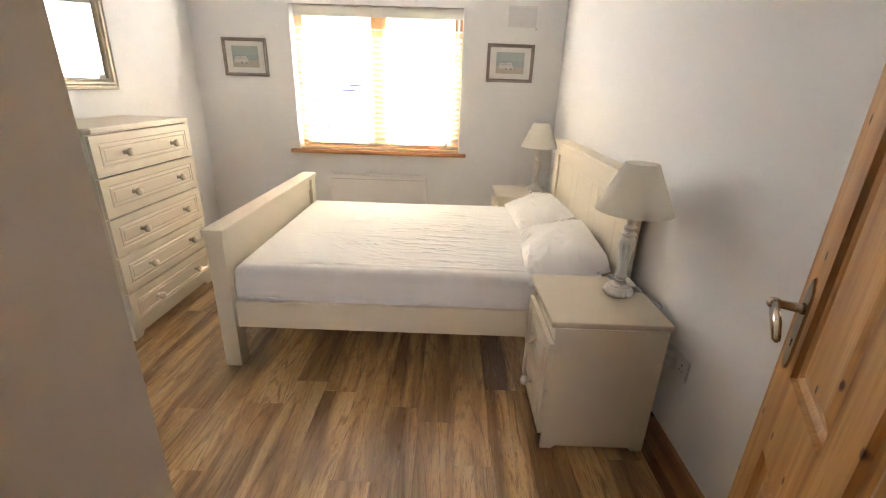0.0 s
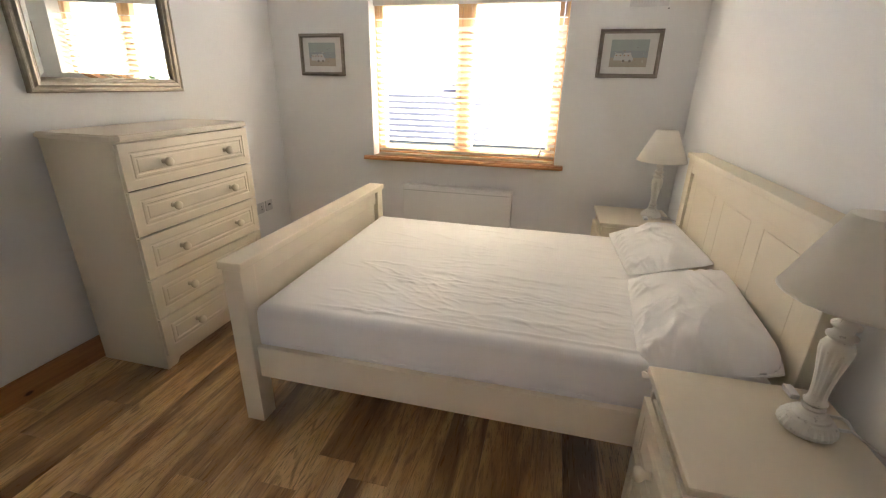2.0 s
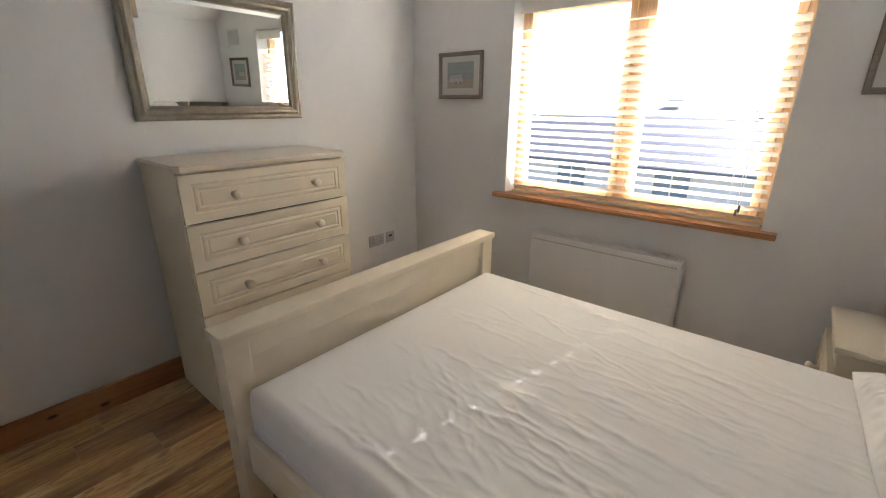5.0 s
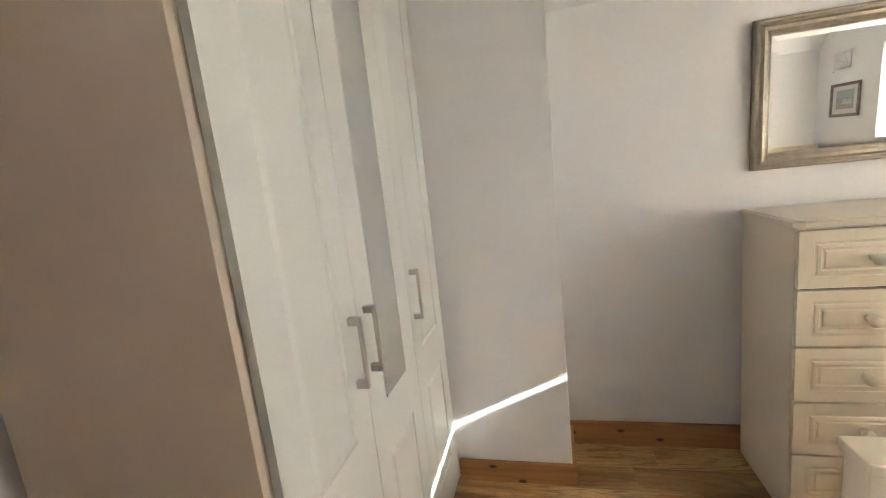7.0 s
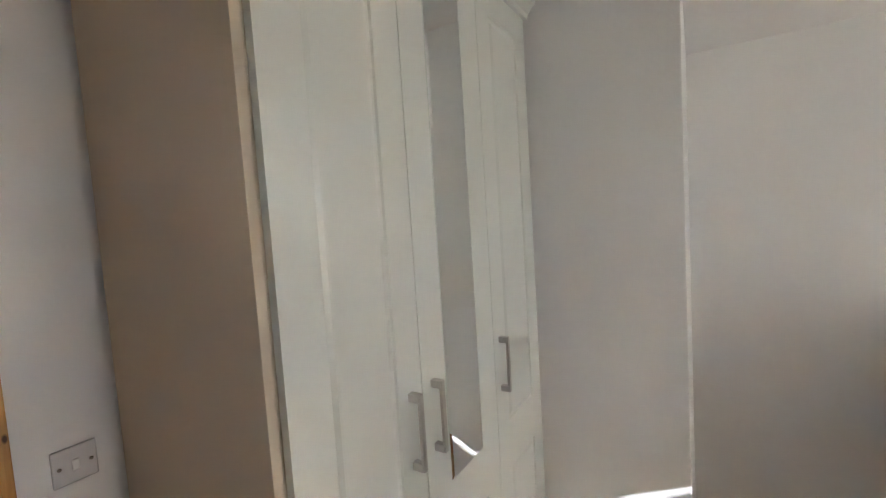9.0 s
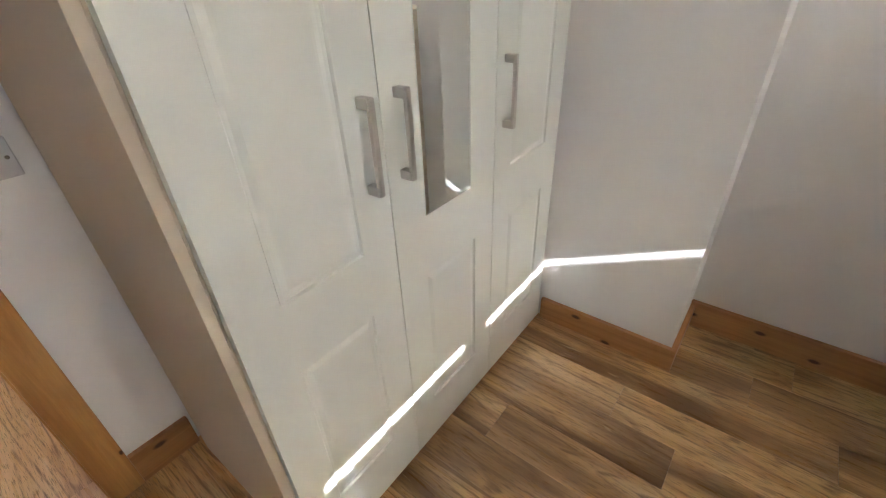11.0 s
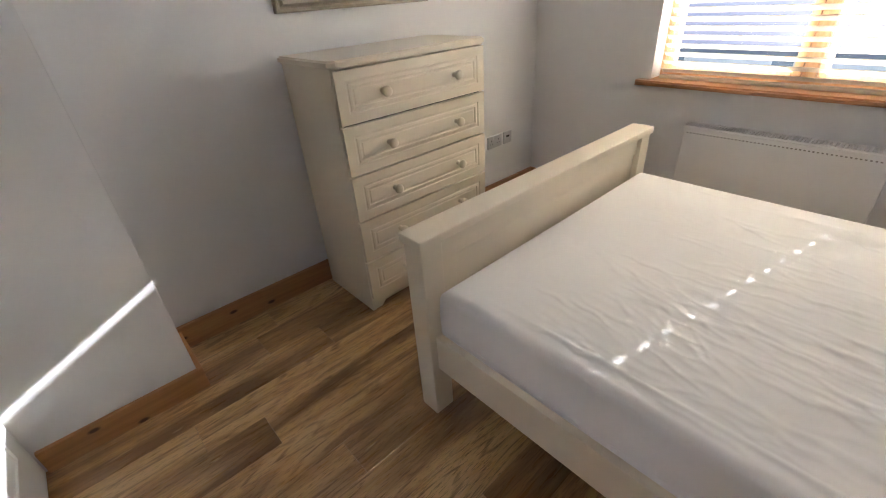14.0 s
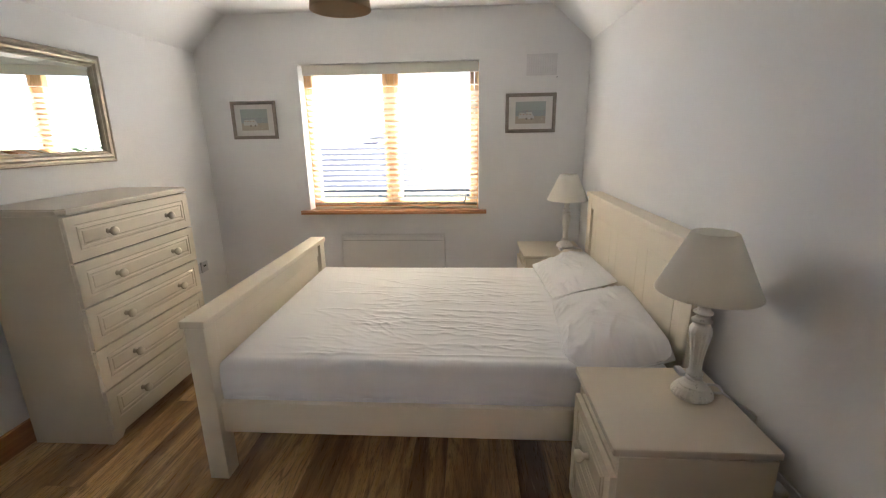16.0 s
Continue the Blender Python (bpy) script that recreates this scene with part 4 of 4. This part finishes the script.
def build_radiator():
    rad = thing("radiator", "white steel panel radiator on the wall under the window", "radiator", at=pose(-0.982, FAR, 0.152))
    w, h = 0.874, 0.506
    part("panel", boxes((0, w, -0.132, -0.112, 0, h - 0.012), (0.01, w - 0.01, -0.06, -0.045, 0.01, h - 0.02), bevel=0.006), RADIATOR, rad)
    part("end_panel", boxes((0.0, 0.006, -0.1115, -0.04, 0.02, h - 0.012), bevel=0.002), RADIATOR, rad)
    part("end_panel", boxes((w - 0.006, w, -0.1115, -0.04, 0.02, h - 0.012), bevel=0.002), RADIATOR, rad)
    grille = [(0, w, -0.132, -0.122, h - 0.0115, h), (0, w, -0.05, -0.04, h - 0.0115, h)] + [(k * w / 60, k * w / 60 + 0.0038, -0.1215, -0.0505, h - 0.008, h - 0.001) for k in range(60)]
    part("top_grille", boxes(*grille), RADIATOR, rad)
    dots = boxes(*[(0.02 + k * 0.0172, 0.028 + k * 0.0172, -0.1335, -0.1321, h - 0.040, h - 0.034) for k in range(49)])
    # one dark grey block; the shade between the panels is in its colour
    part("fins", boxes((0.01, w - 0.01, -0.1115, -0.0605, 0.03, h - 0.022)), FIN_SHADE, rad, "convector fins darkened for shade")
    part("seam", dots, TAUPE, rad, "row of weld marks")
    part("bracket", boxes((0.15, 0.18, -0.045, -0.0005, 0.10, 0.40)), RADIATOR, rad)
    part("bracket", boxes((w - 0.18, w - 0.15, -0.045, -0.0005, 0.10, 0.40)), RADIATOR, rad)
    part("valve", lathe([(0.010, -0.15), (0.010, -0.05), (0.016, -0.045), (0.018, 0.01), (0.016, 0.035), (0.008, 0.038)], 18), PLASTIC, rad, "white valve on its pipe", True, pose(w + 0.012, -0.085, 0.03))


build_radiator()


def build_socket(m, gangs, label, face=None):
    ob = thing("wall_socket", label, "socket", at=m, group="wall sockets")
    w = 0.146 if gangs == 2 else 0.086
    part("plate", boxes((0, w, -0.009, 0, 0, 0.086), bevel=0.003), face or GREYPLATE, ob)
    for g in range(gangs):
        cx = w * (g + 0.5) / gangs
        pins = boxes((cx - 0.003, cx + 0.003, -0.0098, -0.0088, 0.050, 0.060), (cx - 0.014, cx - 0.007, -0.0098, -0.0088, 0.028, 0.033), (cx + 0.007, cx + 0.014, -0.0098, -0.0088, 0.028, 0.033))
        part("pin_hole", pins, DARK, ob)
        part("rocker", boxes((cx + 0.012, cx + 0.022, -0.012, -0.009, 0.062, 0.078), bevel=0.001), PLASTIC, ob)
    return ob


build_socket(pose(LEFT + 0.001, 3.665, 0.398) @ FACE_RIGHT, 2, "grey twin wall socket above the skirting")
aerial = thing("aerial_outlet", "grey single outlet plate beside the twin socket", "outlet", at=pose(LEFT + 0.001, 3.835, 0.398) @ FACE_RIGHT)
part("plate", boxes((0, 0.086, -0.009, 0, 0, 0.086), bevel=0.003), GREYPLATE, aerial)
part("port", boxes((0.026, 0.060, -0.0105, -0.009, 0.044, 0.058), bevel=0.001), DARK, aerial)
build_socket(pose(RIGHT - 0.001, 1.715, 0.402) @ FACE_LEFT, 2, "white twin wall socket with a plug beside the bedside cabinet", PLASTIC)
plug = mesh_ob("plug", boxes((RIGHT - 0.050, RIGHT - 0.0115, 1.640, 1.690, 0.420, 0.472), bevel=0.008), PLASTIC)
tagged(plug, "white lamp plug pushed into the socket", "plug")


def build_switch():
    ob = thing("light_switch", "square grey single light switch plate on the wall", "light switch", at=pose(-0.408, NEAR + 0.001, 0.996) @ FACE_BACK)
    part("plate", boxes((0, 0.086, -0.010, 0, 0, 0.086), bevel=0.004), GREYPLATE, ob)
    part("rocker", boxes((0.036, 0.050, -0.0135, -0.010, 0.030, 0.056), bevel=0.002), PLASTIC, ob, "white rocker")
    for x in (0.013, 0.073):
        part("screw", lathe([(0.0042, 0), (0.0042, 0.0012), (0.001, 0.0014)], 12), TAUPE, ob, "", True, pose(x, -0.0102, 0.043, 90))


build_switch()


# ---- room door, standing open ----
def build_door():
    w, h, t = 0.762, 1.985, 0.040
    ob = thing("door_1", "varnished knotty pine panelled door standing open", "door", at=pose(dx1 + 0.001, NEAR + 0.03, 0.008, 0, 0, 62.3), kind="structure")
    # leaf along +x from the hinge; the face seen from the doorway looks along +y, so the moulded board is turned about
    s, m = 0.105, 0.10
    cols = ((s, (w - m) / 2), ((w + m) / 2, w - s))
    rows = ((0.20, 0.72), (0.90, h - 0.115))
    edge = [(0, 0), (0.004, -0.010), (0.012, -0.012), (0.018, -0.016), (0.045, -0.006), (0.05, -0.006)]
    panels = [(a, b, c, d) for a, b in cols for c, d in rows]
    leaf = part("leaf", moulded_board(w, h, t, panels, edge), PINE_Z, ob, at=pose(w, t, 0) @ FACE_BACK)
    hx = 0.058
    half = [(0.0, 1.098), (0.006, 1.092), (0.008, 1.082), (0.015, 1.078), (0.017, 1.066), (0.021, 1.060), (0.021, 0.925), (0.017, 0.910), (0.009, 0.898), (0.0, 0.893)]
    outline = [(hx + u, z) for u, z in half] + [(hx - u, z) for u, z in half[-2:0:-1]]
    plate = prism(bmesh.new(), outline, 1, -0.005, 0.0)
    bmesh.ops.bevel(plate, geom=[e for e in plate.edges if e.verts[0].co.y < -0.004 and e.verts[1].co.y < -0.004], offset=0.002, segments=2, affect="EDGES")
    part("handle_plate", plate, CHROME, leaf, "shaped aged brass lever plate")
    part("lever_neck", lathe([(0.013, 0.004), (0.010, 0.010), (0.0085, 0.040), (0.011, 0.046), (0.012, 0.054), (0.009, 0.061), (0.003, 0.064)], 18), CHROME, leaf, "", True, pose(hx, 0, 1.03, 90))
    paddle = prism(bmesh.new(), [(hx, 1.040), (hx + 0.03, 1.040), (hx + 0.075, 1.030), (hx + 0.104, 1.008), (hx + 0.108, 0.996), (hx + 0.094, 0.990), (hx + 0.06, 1.004), (hx + 0.025, 1.018), (hx, 1.020)], 1, -0.059, -0.048)
    bmesh.ops.bevel(paddle, geom=list(paddle.edges), offset=0.003, segments=2, affect="EDGES")
    part("lever", paddle, CHROME, leaf, "flat tapered brass lever", True)
    part("keyhole", boxes((hx - 0.002, hx + 0.002, -0.0056, -0.0045, 0.945, 0.962)), DARK, leaf)
    part("latch_plate", boxes((-0.001, 0.0005, 0.012, 0.030, 0.96, 1.08)), CHROME, leaf)


build_door()


# ---- ceiling pendant ----
def build_pendant():
    ob = thing("pendant_lamp", "tan fabric drum shade hanging from the ceiling", "ceiling lamp", at=pose(-0.40, 2.42, 0))
    part("ceiling_rose", lathe([(0.045, CEIL - 0.001), (0.045, CEIL - 0.012), (0.02, CEIL - 0.03), (0.008, CEIL - 0.034)], 28), PLASTIC, ob, "", True)
    part("flex", lathe([(0.003, CEIL - 0.034), (0.003, 2.14)], 10), FLEX, ob, "", True)
    part("lamp_holder", lathe([(0.015, 2.14), (0.016, 2.10), (0.012, 2.08)], 16), PLASTIC, ob, "", True)
    bm = bmesh.new()
    prof = [(0.118, 1.945), (0.100, 2.125), (0.099, 2.125), (0.117, 1.945)]
    rings = [[bm.verts.new((r * math.cos(a), r * math.sin(a), z)) for a in [2 * math.pi * k / 56 for k in range(56)]] for r, z in prof]
    for lo, hi in zip(rings, rings[1:] + rings[:1]):
        for i in range(56):
            bm.faces.new((lo[i], lo[(i + 1) % 56], hi[(i + 1) % 56], hi[i]))
    shade = part("shade", bm, TAN_SHADE, ob, "", True)
    part("carrier", boxes((-0.1, 0.1, -0.0015, 0.0015, 2.100, 2.103)), NICKEL, shade)


build_pendant()


# ---- outside ----
GROUND = -2.75
ground = structure("ground", boxes((-300, 300, FAR + 0.9, 600, GROUND - 0.5, GROUND)), GRASS, "mown green lawn behind the houses", "lawn")


def build_house(x0, x1, y0, y1, eaves, ridge, label):
    ob = thing("house", label, "house", group="houses outside")
    ym = (y0 + y1) / 2
    part("wall", prism(bmesh.new(), [(y0, GROUND), (y1, GROUND), (y1, eaves), (ym, ridge - 0.05), (y0, eaves)], 0, x0, x1), RENDER_W, ob)
    roof = prism(bmesh.new(), [(y0 - 0.4, eaves - 0.1), (ym, ridge), (y1 + 0.4, eaves - 0.1), (y1 + 0.4, eaves + 0.1), (ym, ridge + 0.22), (y0 - 0.4, eaves + 0.1)], 0, x0 - 0.3, x1 + 0.3)
    r = part("roof", roof, SLATE, ob, "grey slate roof")
    part("chimney", boxes((x0 + 1.2, x0 + 2.0, ym - 0.3, ym + 0.3, ridge - 0.3, ridge + 0.55)), RENDER_W, r)
    n = max(2, int((x1 - x0) / 3))
    for k in range(n):
        cx = x0 + (k + 0.5) * (x1 - x0) / n
        win = part("window", boxes((cx - 0.65, cx + 0.65, y0 - 0.06, y0 + 0.02, GROUND + 0.95, GROUND + 2.15), bevel=0.01), RENDER_W, ob)
        part("pane", boxes((cx - 0.57, cx - 0.03, y0 - 0.075, y0 - 0.061, GROUND + 1.03, GROUND + 2.07)), PANEDARK, win)
        part("pane", boxes((cx + 0.03, cx + 0.57, y0 - 0.075, y0 - 0.061, GROUND + 1.03, GROUND + 2.07)), PANEDARK, win)


build_house(-12.5, 2.4, 18.5, 26.0, -0.75, 0.72, "neighbouring house with a long slate roof beyond the lawn")
build_house(-7.6, -2.2, 27.0, 33.0, 0.45, 1.22, "taller neighbouring house behind with a slate roof")
build_house(-27.0, -15.0, 21.0, 28.5, -0.35, 0.85, "low neighbouring house with a slate roof")


def build_hedge():
    rng = random.Random(5)
    bm = bmesh.new()
    for k in range(2600):
        c = Vector((rng.uniform(-26, 14), rng.gauss(13.6, 0.28), GROUND + rng.uniform(0.05, 1.25) + 0.12 * math.sin(k)))
        d = [Vector((rng.uniform(-1, 1), rng.uniform(-1, 1), rng.uniform(-1, 1))).normalized() * rng.uniform(0.10, 0.24) for _ in range(3)]
        bm.faces.new([bm.verts.new(c + v) for v in d])
    ob = mesh_ob("hedge", bm, LEAFY)
    tagged(ob, "clipped green garden hedge outside", "hedge", kind="stuff")


build_hedge()


# ---- floor planks ----
PLANK_W, PLANK_L = 0.16, 1.26
STARTS = {-1.925: 1.787, -1.765: 2.04, -1.605: 1.413, -1.445: 1.627, -0.965: 1.453, -0.645: 2.01, -0.005: 1.757, 0.155: 1.523}
PLANKS = {}


def plank(x0, x1, y0, y1):
    g = 0.0003
    key = (round(x1 - x0, 3), round(y1 - y0, 3))
    if key not in PLANKS:
        w, ln = x1 - x0 - 2 * g, y1 - y0 - 2 * g
        bm = bmesh.new()
        c = 0.0006
        lo = [bm.verts.new(p) for p in ((0, 0, -0.011), (w, 0, -0.011), (w, ln, -0.011), (0, ln, -0.011))]
        md = [bm.verts.new(p) for p in ((0, 0, -c), (w, 0, -c), (w, ln, -c), (0, ln, -c))]
        hi = [bm.verts.new(p) for p in ((c, c, 0), (w - c, c, 0), (w - c, ln - c, 0), (c, ln - c, 0))]
        for a, b in ((lo, md), (md, hi)):
            for i in range(4):
                bm.faces.new((a[i], a[(i + 1) % 4], b[(i + 1) % 4], b[i]))
        bm.faces.new(hi)
        bm.faces.new(lo[::-1])
        me = bpy.data.meshes.new("plank")
        bm.to_mesh(me)
        bm.free()
        me.materials.append(OAK)
        PLANKS[key] = me
    ob = new("plank", PLANKS[key])
    ob.parent = floor
    ob.location = (x0 + g, y0 + g, 0.0)


rng = random.Random(11)
row = -2.245
while row < RIGHT:
    a, b = max(row, LEFT), min(row + PLANK_W, RIGHT)
    near = next((v for k, v in STARTS.items() if abs(k - row) < 0.02), None)
    joint = near if near is not None else 1.2 + rng.uniform(0, PLANK_L)
    cuts = [joint + k * PLANK_L for k in range(-4, 5)]
    cuts = [NEAR - 0.12] + [c for c in cuts if NEAR - 0.06 < c < FAR - 0.06] + [FAR]
    for c, d in zip(cuts, cuts[1:]):
        plank(a, b, c, d)
    row += PLANK_W
